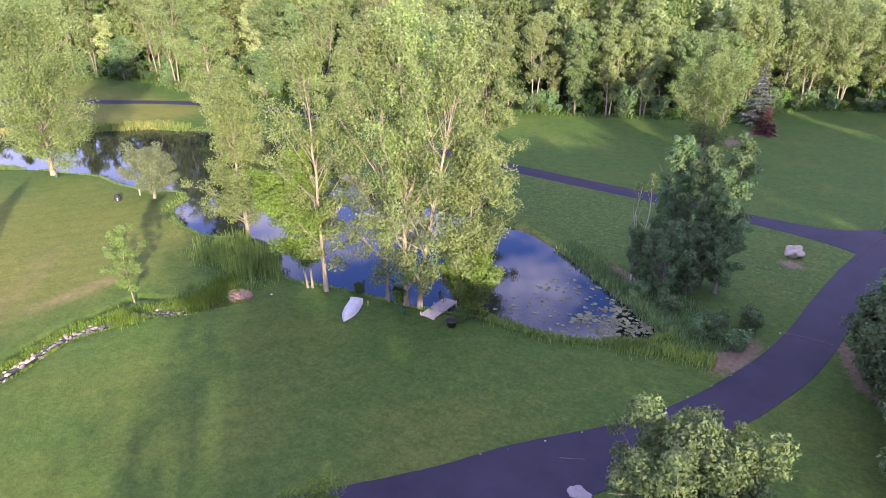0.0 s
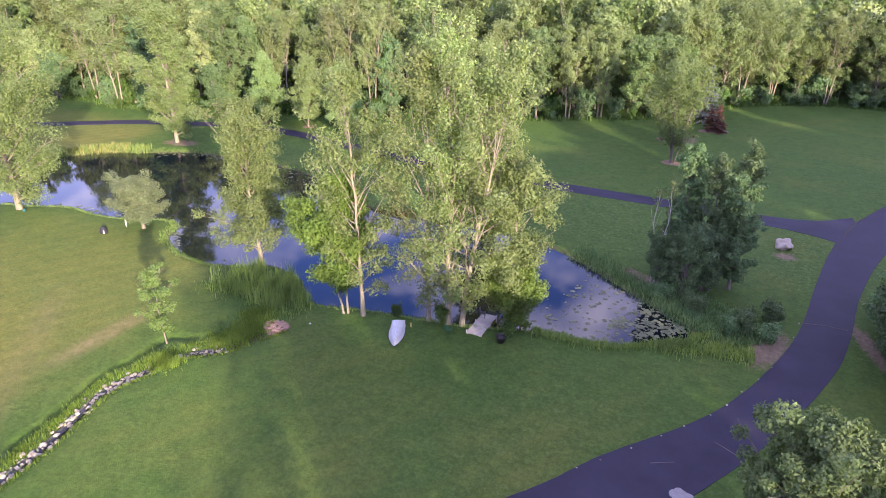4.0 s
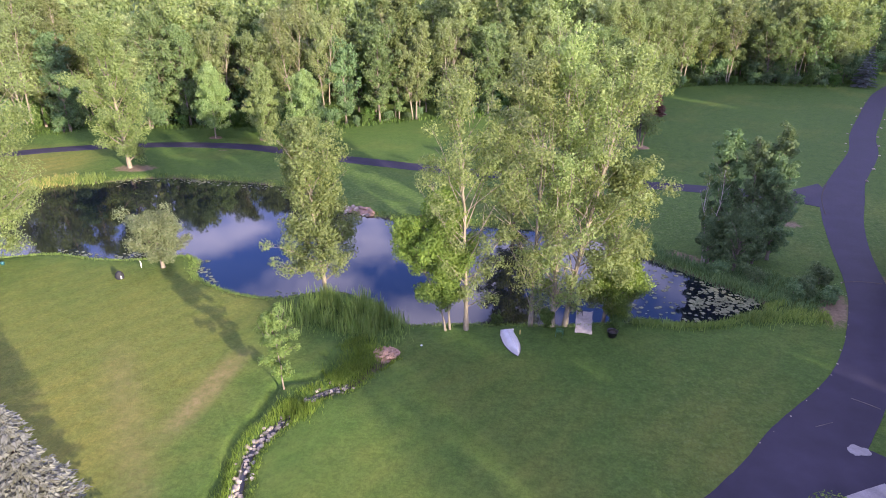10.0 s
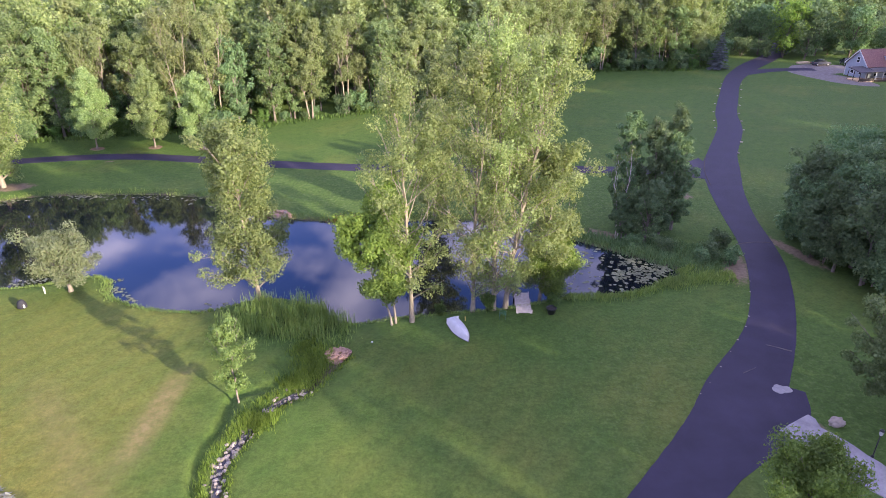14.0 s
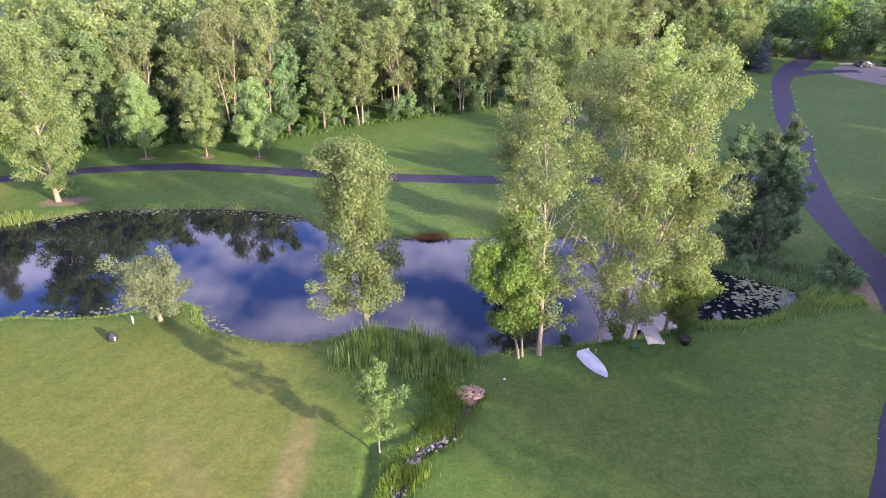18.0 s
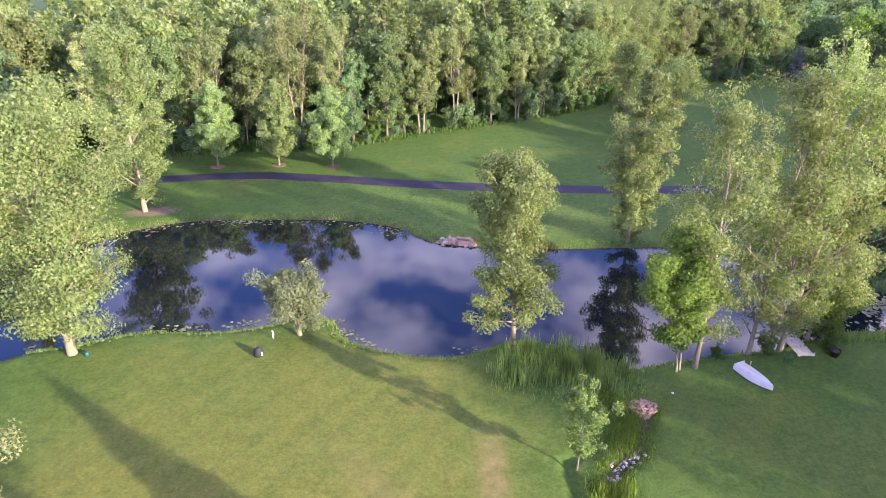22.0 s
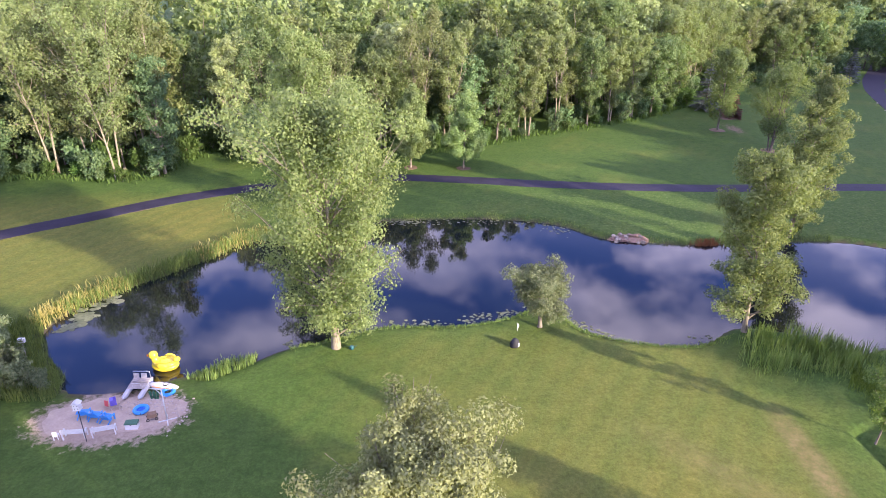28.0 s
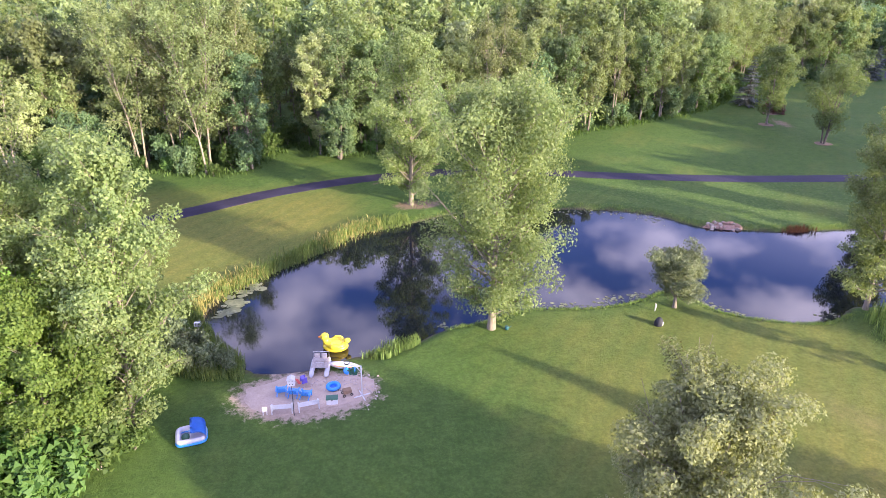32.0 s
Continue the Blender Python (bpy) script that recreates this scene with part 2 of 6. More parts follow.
LAWN = material("mown lawn", lawn_build)
ASPHALT = material("sealed asphalt", asphalt_build)
WATER = material("pond water", water_build)
STONE = material("field stone", stone_build)
SAND = ground_mat("beach sand", (0.36, 0.27, 0.21), (0.56, 0.45, 0.36), 0.8)
EARTH = ground_mat("bare earth", (0.17, 0.115, 0.085), (0.34, 0.24, 0.18), 1.3)
MULCH = ground_mat("red mulch", (0.10, 0.065, 0.045), (0.22, 0.145, 0.10), 2.4)
GRAVEL = ground_mat("pale gravel", (0.095, 0.08, 0.072), (0.21, 0.185, 0.172), 1.2)
CONCRETE = ground_mat("worn concrete", (0.17, 0.16, 0.165), (0.32, 0.30, 0.305), 0.9)
PEBBLES = ground_mat("dark creek bed", (0.035, 0.035, 0.04), (0.10, 0.095, 0.10), 2.0)
BARK_PALE = bark_mat("pale poplar bark", (0.125, 0.105, 0.08), (0.31, 0.265, 0.20))
BARK = bark_mat("grey brown bark", (0.085, 0.07, 0.055), (0.26, 0.22, 0.18))
BARK_DARK = bark_mat("dark bark", (0.05, 0.042, 0.036), (0.15, 0.125, 0.10))
DEAD = bark_mat("bleached dead wood", (0.28, 0.24, 0.20), (0.52, 0.46, 0.40))
LEAF_POPLAR = leaf_mat("poplar leaves", (0.088, 0.136, 0.040), (0.275, 0.325, 0.125), 0.5)
LEAF_LIME = leaf_mat("bright poplar leaves", (0.080, 0.160, 0.026), (0.225, 0.335, 0.075), 0.5)
LEAF_WILLOW = leaf_mat("silver willow leaves", (0.095, 0.145, 0.060), (0.26, 0.31, 0.16), 0.35)
LEAF_MAPLE = leaf_mat("maple leaves", (0.045, 0.098, 0.026), (0.225, 0.29, 0.115), 0.4, 0.03, 0.5)
LEAF_SILVER = leaf_mat("silver maple leaves", (0.21, 0.26, 0.095), (0.37, 0.42, 0.19), 0.4)
# this dark leaf colour also stands in for shade in woods and yard
LEAF_DARK = leaf_mat("dark thicket and shade leaves", (0.050, 0.110, 0.042), (0.18, 0.262, 0.108), 0.35)
LEAF_WOOD = leaf_mat("woodland leaves", (0.050, 0.094, 0.028), (0.215, 0.27, 0.092), 0.42, 0.035, 0.65)
LEAF_WOOD_PALE = leaf_mat("pale woodland leaves", (0.084, 0.128, 0.044), (0.285, 0.335, 0.135), 0.45, 0.03, 0.65)
LEAF_SHRUB = leaf_mat("shrub leaves", (0.045, 0.105, 0.02), (0.13, 0.22, 0.05), 0.4)
NEEDLES_BLUE = leaf_mat("blue spruce needles", (0.15, 0.165, 0.13), (0.27, 0.285, 0.225), 0.2)
LEAF_SPRING = leaf_mat("pale new maple leaves", (0.100, 0.170, 0.050), (0.30, 0.37, 0.15), 0.45)
LEAF_FRESH = leaf_mat("fresh green maple leaves", (0.066, 0.122, 0.028), (0.20, 0.27, 0.078), 0.4)
NEEDLES_GREY = leaf_mat("grey green spruce needles", (0.06, 0.08, 0.07), (0.16, 0.185, 0.16), 0.2)
NEEDLES_RUST = leaf_mat("rust brown dead needles", (0.09, 0.045, 0.03), (0.19, 0.10, 0.06), 0.2)
REED = leaf_mat("reed blades", (0.085, 0.150, 0.034), (0.23, 0.30, 0.085), 0.4)
REED_DRY = leaf_mat("dry yellow reed blades", (0.22, 0.20, 0.06), (0.42, 0.36, 0.15), 0.35)
LILY = leaf_mat("lily pads", (0.08, 0.10, 0.04), (0.24, 0.26, 0.13), 0.1)


# ---- mesh helpers ----
def mesh_of(name, verts, faces, mat, smooth=False):
    """A mesh from arrays of corners and of equal-sided faces."""
    verts, faces = np.asarray(verts, np.float32), np.asarray(faces, np.int32)
    me = bpy.data.meshes.new(name)
    count, sides = faces.shape
    me.vertices.add(len(verts))
    me.vertices.foreach_set("co", verts.ravel())
    me.loops.add(count * sides)
    me.loops.foreach_set("vertex_index", faces.ravel())
    me.polygons.add(count)
    me.polygons.foreach_set("loop_start", np.arange(count, dtype=np.int32) * sides)
    me.polygons.foreach_set("use_smooth", np.full(count, smooth))
    me.materials.append(mat)
    me.update(calc_edges=True)
    return me


def part(name, shape, mat, parent=None, label=""):
    """Links a bmesh or a mesh as one object under a thing or a part."""
    if isinstance(shape, bmesh.types.BMesh):
        me = bpy.data.meshes.new(name)
        shape.to_mesh(me)
        shape.free()
        me.materials.append(mat)
        shape = me
    ob = new(name, shape)
    ob.parent = parent
    return tagged(ob, label)


def root(name, label, category, at, group="", turn=0.0, scale=1.0):
    ob = new(name)
    ob.empty_display_size = 0.2
    ob.matrix_basis = pose(*at, 0, 0, turn) @ Matrix.Scale(scale, 4)
    return tagged(ob, label, category, group)


def spline(points, step, closed=False):
    """Points every step metres along a smooth curve through the given ones (any number of columns)."""
    p = np.asarray(points, float)
    n = len(p)
    out = []
    for i in range(n if closed else n - 1):
        a, b, c, d = (p[(i + k) % n] if closed else p[min(max(i + k, 0), n - 1)] for k in (-1, 0, 1, 2))
        count = max(2, int(np.linalg.norm((c - b)[:2]) / step))
        for u in np.arange(count) / count:
            out.append(0.5 * (2 * b + (c - a) * u + (2 * a - 5 * b + 4 * c - d) * u**2 + (3 * b - 3 * c + d - a) * u**3))
    if not closed:
        out.append(p[-1])
    return np.array(out)


def outline_distance(pts, line, closed):
    """Distance of points to a line of points; for a closed one, positive inside."""
    a = line
    b = np.roll(line, -1, 0)
    if not closed:
        a, b = line[:-1], line[1:]
    best = np.full(len(pts), 1e9)
    inside = np.zeros(len(pts), bool)
    for (ax, ay), (bx, by) in zip(a, b):
        dx, dy = bx - ax, by - ay
        k = np.clip(((pts[:, 0] - ax) * dx + (pts[:, 1] - ay) * dy) / (dx * dx + dy * dy + 1e-9), 0, 1)
        best = np.minimum(best, (pts[:, 0] - ax - k * dx) ** 2 + (pts[:, 1] - ay - k * dy) ** 2)
        cross = (ay > pts[:, 1]) != (by > pts[:, 1])
        if dy:
            inside ^= cross & (pts[:, 0] < ax + (pts[:, 1] - ay) / dy * dx)
    d = np.sqrt(best)
    return np.where(inside, d, -d) if closed else d


# ---- the ground, pond, roads ----
WATER_Z = -0.4
POND = spline([
    (-72.9, 46.2), (-68.6, 46.1), (-65.4, 47.6), (-61.8, 48.2), (-57.3, 51.2), (-53.8, 52.2), (-49, 54.0), (-43.6, 53.8), (-39, 54.6),
    (-35.5, 56.2), (-33.2, 55.4), (-31.5, 52.2), (-27, 50.1), (-22, 49.6), (-17.8, 52.0), (-13, 50.8), (-9.5, 47.6), (-5, 48.4), (0, 49.2),
    (5, 50.0), (10, 51.6), (15.8, 52.0), (20.5, 54.6), (22.4, 57.0), (19.6, 59.3), (15, 63), (9, 67.2), (3, 69.6), (-7.3, 69.7),
    (-15.4, 69.8), (-19, 70.6), (-24, 72), (-28, 75.9), (-34.6, 78.1), (-43, 78.6), (-52.7, 78), (-58.8, 75.2), (-65.0, 72.6),
    (-67.5, 69.5), (-71.6, 65.3), (-75.3, 61.5), (-78, 58), (-78.4, 53.6), (-75.5, 49.5)], 0.8, True)
STREAM = spline([(-9.0, 42.6), (-10.2, 40.3), (-11.2, 38.3), (-12.9, 36.9), (-13.8, 35.6), (-14.5, 33.3), (-15.2, 31.3), (-15.1, 29.4), (-14.5, 27.3),
                 (-13.9, 24.5), (-13.5, 20.0), (-12.5, 12.0), (-12.0, 2.0)], 0.5)
BEACH = np.array((-69.2, 44.2))
FURROW = spline([(-15.6, 24), (-15.9, 27.5), (-16.6, 30.2), (-16.7, 32.1), (-16.3, 34.1), (-16.2, 36.0), (-16.3, 37.6), (-14.9, 38.2), (-13.7, 38.6), (-13.0, 39.8), (-13.2, 40.9), (-14.2, 41.7)], 0.6)


def smooth_step(x):
    x = np.clip(x, 0, 1)
    return x * x * (3 - 2 * x)


def ground_height(pts):
    d = outline_distance(pts, POND, True)
    near_beach = smooth_step(1 - (np.hypot(*(pts - BEACH).T) - 4) / 5)
    bank = 0.9 + 2.2 * near_beach
    out = WATER_Z * 0.9 * smooth_step(1 + d / bank)
    z = np.where(d > 0, WATER_Z * 0.9 - np.minimum(d * (0.55 - 0.3 * near_beach), 1.3), out)
    s = outline_distance(pts, STREAM, False)
    z = z - 0.38 * np.exp(-(s / 0.75) ** 2) - 0.32 * np.exp(-(outline_distance(pts, FURROW, False) / 0.42) ** 2)
    return z, d, s


def height_at(x, y):
    return float(ground_height(np.array([(x, y)], float))[0][0])


def build_ground():
    def lines(lo, hi, fine, far):
        mid = np.arange(lo, hi + fine / 2, fine)
        steps = 1.0 * 1.35 ** np.arange(26)
        up = hi + np.cumsum(steps)
        down = lo - np.cumsum(steps)
        return np.r_[down[down > -far][::-1], mid, up[up < far]]
    xs, ys = lines(-96, 46, 0.6, 2600), lines(16, 98, 0.6, 2600)
    xs, ys = np.unique(np.r_[xs, np.arange(-19.8, -8.4, 0.2)].round(3)), np.unique(np.r_[ys, np.arange(24.1, 45, 0.2)].round(3))
    gx, gy = np.meshgrid(xs, ys)
    pts = np.stack([gx.ravel(), gy.ravel()], 1)
    z, d, s = np.zeros(len(pts)), np.full(len(pts), -99.0), np.full(len(pts), 99.0)
    near = (abs(pts[:, 0] + 25) < 85) & (pts[:, 1] > -5) & (pts[:, 1] < 100)
    z[near], d[near], s[near] = ground_height(pts[near])
    far = np.hypot(pts[:, 0], pts[:, 1] - 60) > 420
    z[far] -= 3
    w, h = len(xs), len(ys)
    idx = np.arange(w * h).reshape(h, w)
    faces = np.stack([idx[:-1, :-1], idx[:-1, 1:], idx[1:, 1:], idx[1:, :-1]], -1).reshape(-1, 4)
    me = mesh_of("ground", np.c_[pts, z], faces, LAWN, True)
    x, y = pts.T
    dry = smooth_step((-16 - x) / 10) * smooth_step((56 - y) / 8) * smooth_step((x + 60) / 22) * (0.44 + 0.2 * smooth_step((40 - y) / 12))
    dry += smooth_step((x + 13) / 6) * smooth_step((47 - y) / 8) * smooth_step((24 - x) / 10) * 0.14
    dry += smooth_step((-60 - x) / 10) * smooth_step((y - 52) / 10) * smooth_step((92 - y) / 12) * 0.5
    dry = np.clip(dry + 0.12, 0, 1)
    wet = np.clip(smooth_step(1 + d / 0.35) + smooth_step(1 - s / 0.6) * 0.9, 0, 1)
    clover = smooth_step((y - 66) / 4) * smooth_step((90 - y) / 6) * smooth_step((x + 50) / 20) + 0.5 * smooth_step((x - 4) / 10) * smooth_step((48 - y) / 6)
    bare = np.exp(-((x + 21.1 - (y - 36) * 0.06) / 0.95) ** 4) * np.exp(-((y - 35.6) / 4.8) ** 4)
    bare += 0.45 * np.exp(-(((x + 26.0) + (y - 33) * 0.8) / 1.6) ** 2) * smooth_step((42 - y) / 6) * smooth_step((y - 18) / 4)
    layer = me.color_attributes.new("cover", "FLOAT_COLOR", "POINT")
    layer.data.foreach_set("color", np.stack([dry, wet, np.clip(clover, 0, 1), np.clip(bare, 0, 1)], 1).astype(np.float32).ravel())
    sand = np.exp(-(((x + 68.6) / 5.6) ** 2 + ((y - 42.9) / 3.3) ** 2) ** 2)
    brown = np.zeros(len(x))
    for cx, cy, rx, ry, turn in ((28.0, 56.6, 1.3, 3.8, -18), (35.7, 60, 0.9, 5.0, 18), (16.4, 65.1, 2.4, 0.9, -30), (29.6, 76.2, 1.3, 1.0, 0), (-57.6, 80.4, 3.4, 1.7, 8), (-66.6, 73.4, 1.6, 0.6, 35), (-62.5, 88.9, 1.2, 0.3, 15),
                                 (-79.5, 82.2, 1.4, 0.3, 32), (-49.5, 91.2, 1.2, 0.3, 0), (22.6, 34.8, 2.2, 0.8, -40), (16, 118.2, 2, 0.5, 0), (20.5, 55.6, 1.2, 0.6, 40), (110, 182, 26, 7, 12)):
        c, s_ = math.cos(radians(turn)), math.sin(radians(turn))
        u, w_ = c * (x - cx) + s_ * (y - cy), -s_ * (x - cx) + c * (y - cy)
        brown += np.exp(-((u / rx) ** 2 + (w_ / ry) ** 2) ** 1.5)
    second = me.color_attributes.new("soil", "FLOAT_COLOR", "POINT")
    second.data.foreach_set("color", np.stack([sand, np.clip(brown, 0, 1), 0 * x, np.ones(len(x))], 1).astype(np.float32).ravel())
    tagged(new("ground", me), "mown green lawn with dry straw-coloured patches", "ground", kind="structure")


def ribbon(name, line, mat, label, kind="structure", top=0.03, jag=0.0, category="road"):
    """A paved strip from rows of x, y, width, with thickness and a slightly worn edge."""
    p = spline(line, 0.6)
    way = np.gradient(p[:, :2], axis=0)
    way /= np.linalg.norm(way, axis=1)[:, None]
    side = np.c_[-way[:, 1], way[:, 0]]
    rng = np.random.default_rng(len(line))
    edge = p[:, 2:3] / 2
    left = p[:, :2] + side * (edge + jag * rng.standard_normal((len(p), 1)))
    right = p[:, :2] - side * (edge + jag * rng.standard_normal((len(p), 1)))
    n = len(p)
    crown = np.r_[np.c_[left, np.full(n, top)], np.c_[p[:, :2], np.full(n, top + 0.03)], np.c_[right, np.full(n, top)],
                  np.c_[left + side * 0.06, np.full(n, -0.2)], np.c_[right - side * 0.06, np.full(n, -0.2)]]
    i = np.arange(n - 1)
    faces = []
    for a, b in ((0, 1), (1, 2), (3, 0), (2, 4)):
        faces.append(np.stack([a * n + i, b * n + i, b * n + i + 1, a * n + i + 1], 1))
    return tagged(new(name, mesh_of(name, crown, np.concatenate(faces)[:, ::-1], mat)), label, category, kind=kind)


def blot(name, x, y, rx, ry, turn, mat, label, category, seed, top=0.035, ragged=0.22, kind="structure", parent=None):
    """A flat patch with a ragged outline, a little proud of the ground and falling to it at the rim."""
    rng = np.random.default_rng(seed)
    n = 40
    a = np.arange(n) / n * 2 * np.pi
    r = 1 + ragged * sum(np.sin(a * k + rng.uniform(0, 6.28)) / k for k in (2, 3, 5, 8, 13)) * 0.8
    c, s = math.cos(radians(turn)), math.sin(radians(turn))
    px, py = np.cos(a) * r * rx, np.sin(a) * r * ry
    wx, wy = x + c * px - s * py, y + s * px + c * py
    z0 = ground_height(np.stack([wx, wy], 1))[0]
    zc = height_at(x, y)
    rings = [np.c_[wx, wy, z0 - 0.03], np.c_[x + (wx - x) * 0.9, y + (wy - y) * 0.9, z0 * 0.9 + zc * 0.1 + top], np.c_[x + (wx - x) * 0.45, y + (wy - y) * 0.45, z0 * 0.45 + zc * 0.55 + top]]
    verts = np.concatenate(rings + [np.array([[x, y, zc + top]])])
    bm = bmesh.new()
    vs = [bm.verts.new(v) for v in verts]
    for k in range(2):
        for i in range(n):
            j = (i + 1) % n
            bm.faces.new((vs[k * n + i], vs[k * n + j], vs[k * n + n + j], vs[k * n + n + i]))
    for i in range(n):
        bm.faces.new((vs[2 * n + i], vs[2 * n + (i + 1) % n], vs[3 * n]))
    ob = part(name, bm, mat, parent)
    return tagged(ob, label, category, kind=kind)


build_ground()
pond_box = [(-82, 42), (26, 42), (26, 82), (-82, 82)]
tagged(new("water", mesh_of("water", [(x, y, WATER_Z) for x, y in pond_box], [(0, 1, 2, 3)], WATER)), "still dark blue pond water reflecting clouds", "water", kind="structure")
tagged(ribbon("road_main", [(2, 16.9, 4.2), (11.5, 27.1, 4.2), (17.1, 33.0, 4.9), (20.6, 37.6, 5.2), (25.0, 43.6, 4.1), (27.5, 47.9, 3.7), (29.6, 52.6, 3.7), (31.3, 57.2, 3.7), (32.5, 62.0, 3.6), (33.9, 69.8, 3.7), (36.0, 78.5, 4.3),
                       (38.8, 87.0, 5.0), (42.0, 94.4, 4.2), (48.6, 107.6, 4.0), (52.5, 118.6, 3.8), (58.5, 132, 3.7), (64.3, 144.6, 3.6), (69.5, 154, 4.2), (78, 166, 5.0), (88, 178, 5.0), (97, 190, 4.8), (103, 206, 4.8), (106, 240, 4.5)],
              ASPHALT, "freshly sealed dark asphalt driveway", jag=0.012), category="road")
ribbon("road_path", [(-140, 40, 2.9), (-110, 62.5, 2.9), (-92.5, 75.4, 2.9), (-85.3, 80.0, 2.9), (-75.5, 86.3, 2.8), (-62.5, 91.4, 2.7), (-48.6, 93.4, 2.8), (-37.0, 91.9, 2.8), (-27.6, 90.0, 2.9), (-12.5, 87.9, 2.9), (0, 87.1, 2.9), (16.8, 86.8, 2.9),
                     (27, 86.2, 3.1), (33, 86.0, 5.2), (37.6, 86.2, 11.0)], ASPHALT, "narrow dark asphalt lane curving round the pond", top=0.022, jag=0.012)
ribbon("road_apron", [(12.0, 27.6, 2.2), (13.9, 29.0, 2.8), (18.0, 32.0, 3.2), (22.3, 35.1, 3.0), (24.2, 37.8, 1.6)], ASPHALT, "dark asphalt apron where the concrete drive joins", top=0.016, jag=0.01)


# ---- trees ----
OVAL = ((0, 0.35), (0.2, 0.8), (0.45, 1.0), (0.7, 0.8), (0.9, 0.42), (1, 0.12))
COLUMN = ((0, 0.5), (0.12, 0.85), (0.3, 1.0), (0.55, 0.85), (0.8, 0.62), (0.93, 0.4), (1, 0.12))
CONE = ((0, 0.75), (0.15, 1.0), (0.4, 0.85), (0.7, 0.55), (0.9, 0.26), (1, 0.05))
TALL = ((0, 0.5), (0.1, 0.78), (0.24, 0.78), (0.38, 0.66), (0.5, 0.85), (0.66, 1.0), (0.84, 0.86), (0.94, 0.62), (1, 0.3))
WIDE_FOOT = ((0, 0.8), (0.1, 1.0), (0.22, 0.92), (0.36, 0.6), (0.46, 0.64), (0.62, 0.86), (0.8, 0.76), (0.93, 0.5), (1, 0.2))
DOME = ((0, 0.85), (0.25, 1.0), (0.55, 0.9), (0.8, 0.62), (1, 0.2))


def tube(points, radii, sides):
    """Corners and faces of a tapered limb."""
    p, r = np.asarray(points, float), np.asarray(radii, float)
    way = np.gradient(p, axis=0)
    way /= np.linalg.norm(way, axis=1)[:, None] + 1e-9
    ref = np.where(abs(way[:, 2:3]) > 0.9, [[1.0, 0, 0]], [[0, 0, 1.0]])
    u = np.cross(way, ref)
    u /= np.linalg.norm(u, axis=1)[:, None] + 1e-9
    v = np.cross(way, u)
    a = np.arange(sides) / sides * 2 * np.pi
    ring = p[:, None] + r[:, None, None] * (u[:, None] * np.cos(a)[None, :, None] + v[:, None] * np.sin(a)[None, :, None])
    n = len(p)
    idx = np.arange(n * sides).reshape(n, sides)
    nxt = np.roll(idx, -1, 1)
    return ring.reshape(-1, 3), np.stack([idx[:-1], nxt[:-1], nxt[1:], idx[1:]], -1).reshape(-1, 4)


def join(pieces):
    verts, faces, base = [], [], 0
    for v, f in pieces:
        verts.append(v)
        faces.append(f + base)
        base += len(v)
    return np.concatenate(verts), np.concatenate(faces)


def leaf_quads(rng, centres, size, face, droop=0.0, slim=0.62, loose=0.8, along=None):
    """A small pointed blade for each leaf or spray of leaves, turned more or less loosely to the way given."""
    n = len(centres)
    normal = rng.standard_normal((n, 3)) * loose + face
    normal /= np.linalg.norm(normal, axis=1)[:, None]
    along = np.cross(normal, rng.standard_normal((n, 3))) if along is None else along + rng.standard_normal((n, 3)) * 0.25
    along[:, 2] -= droop
    along /= np.linalg.norm(along, axis=1)[:, None] + 1e-9
    across = np.cross(normal, along)
    across /= np.linalg.norm(across, axis=1)[:, None] + 1e-9
    length = size * rng.uniform(0.6, 1.35, (n, 1)) * 0.5
    width = length * slim * rng.uniform(0.8, 1.3, (n, 1))
    v = np.stack([centres + across * width - along * length * 0.8, centres + along * length * 1.1, centres - across * width - along * length * 0.8], 1)
    return v.reshape(-1, 3), np.arange(n * 3).reshape(n, 3)


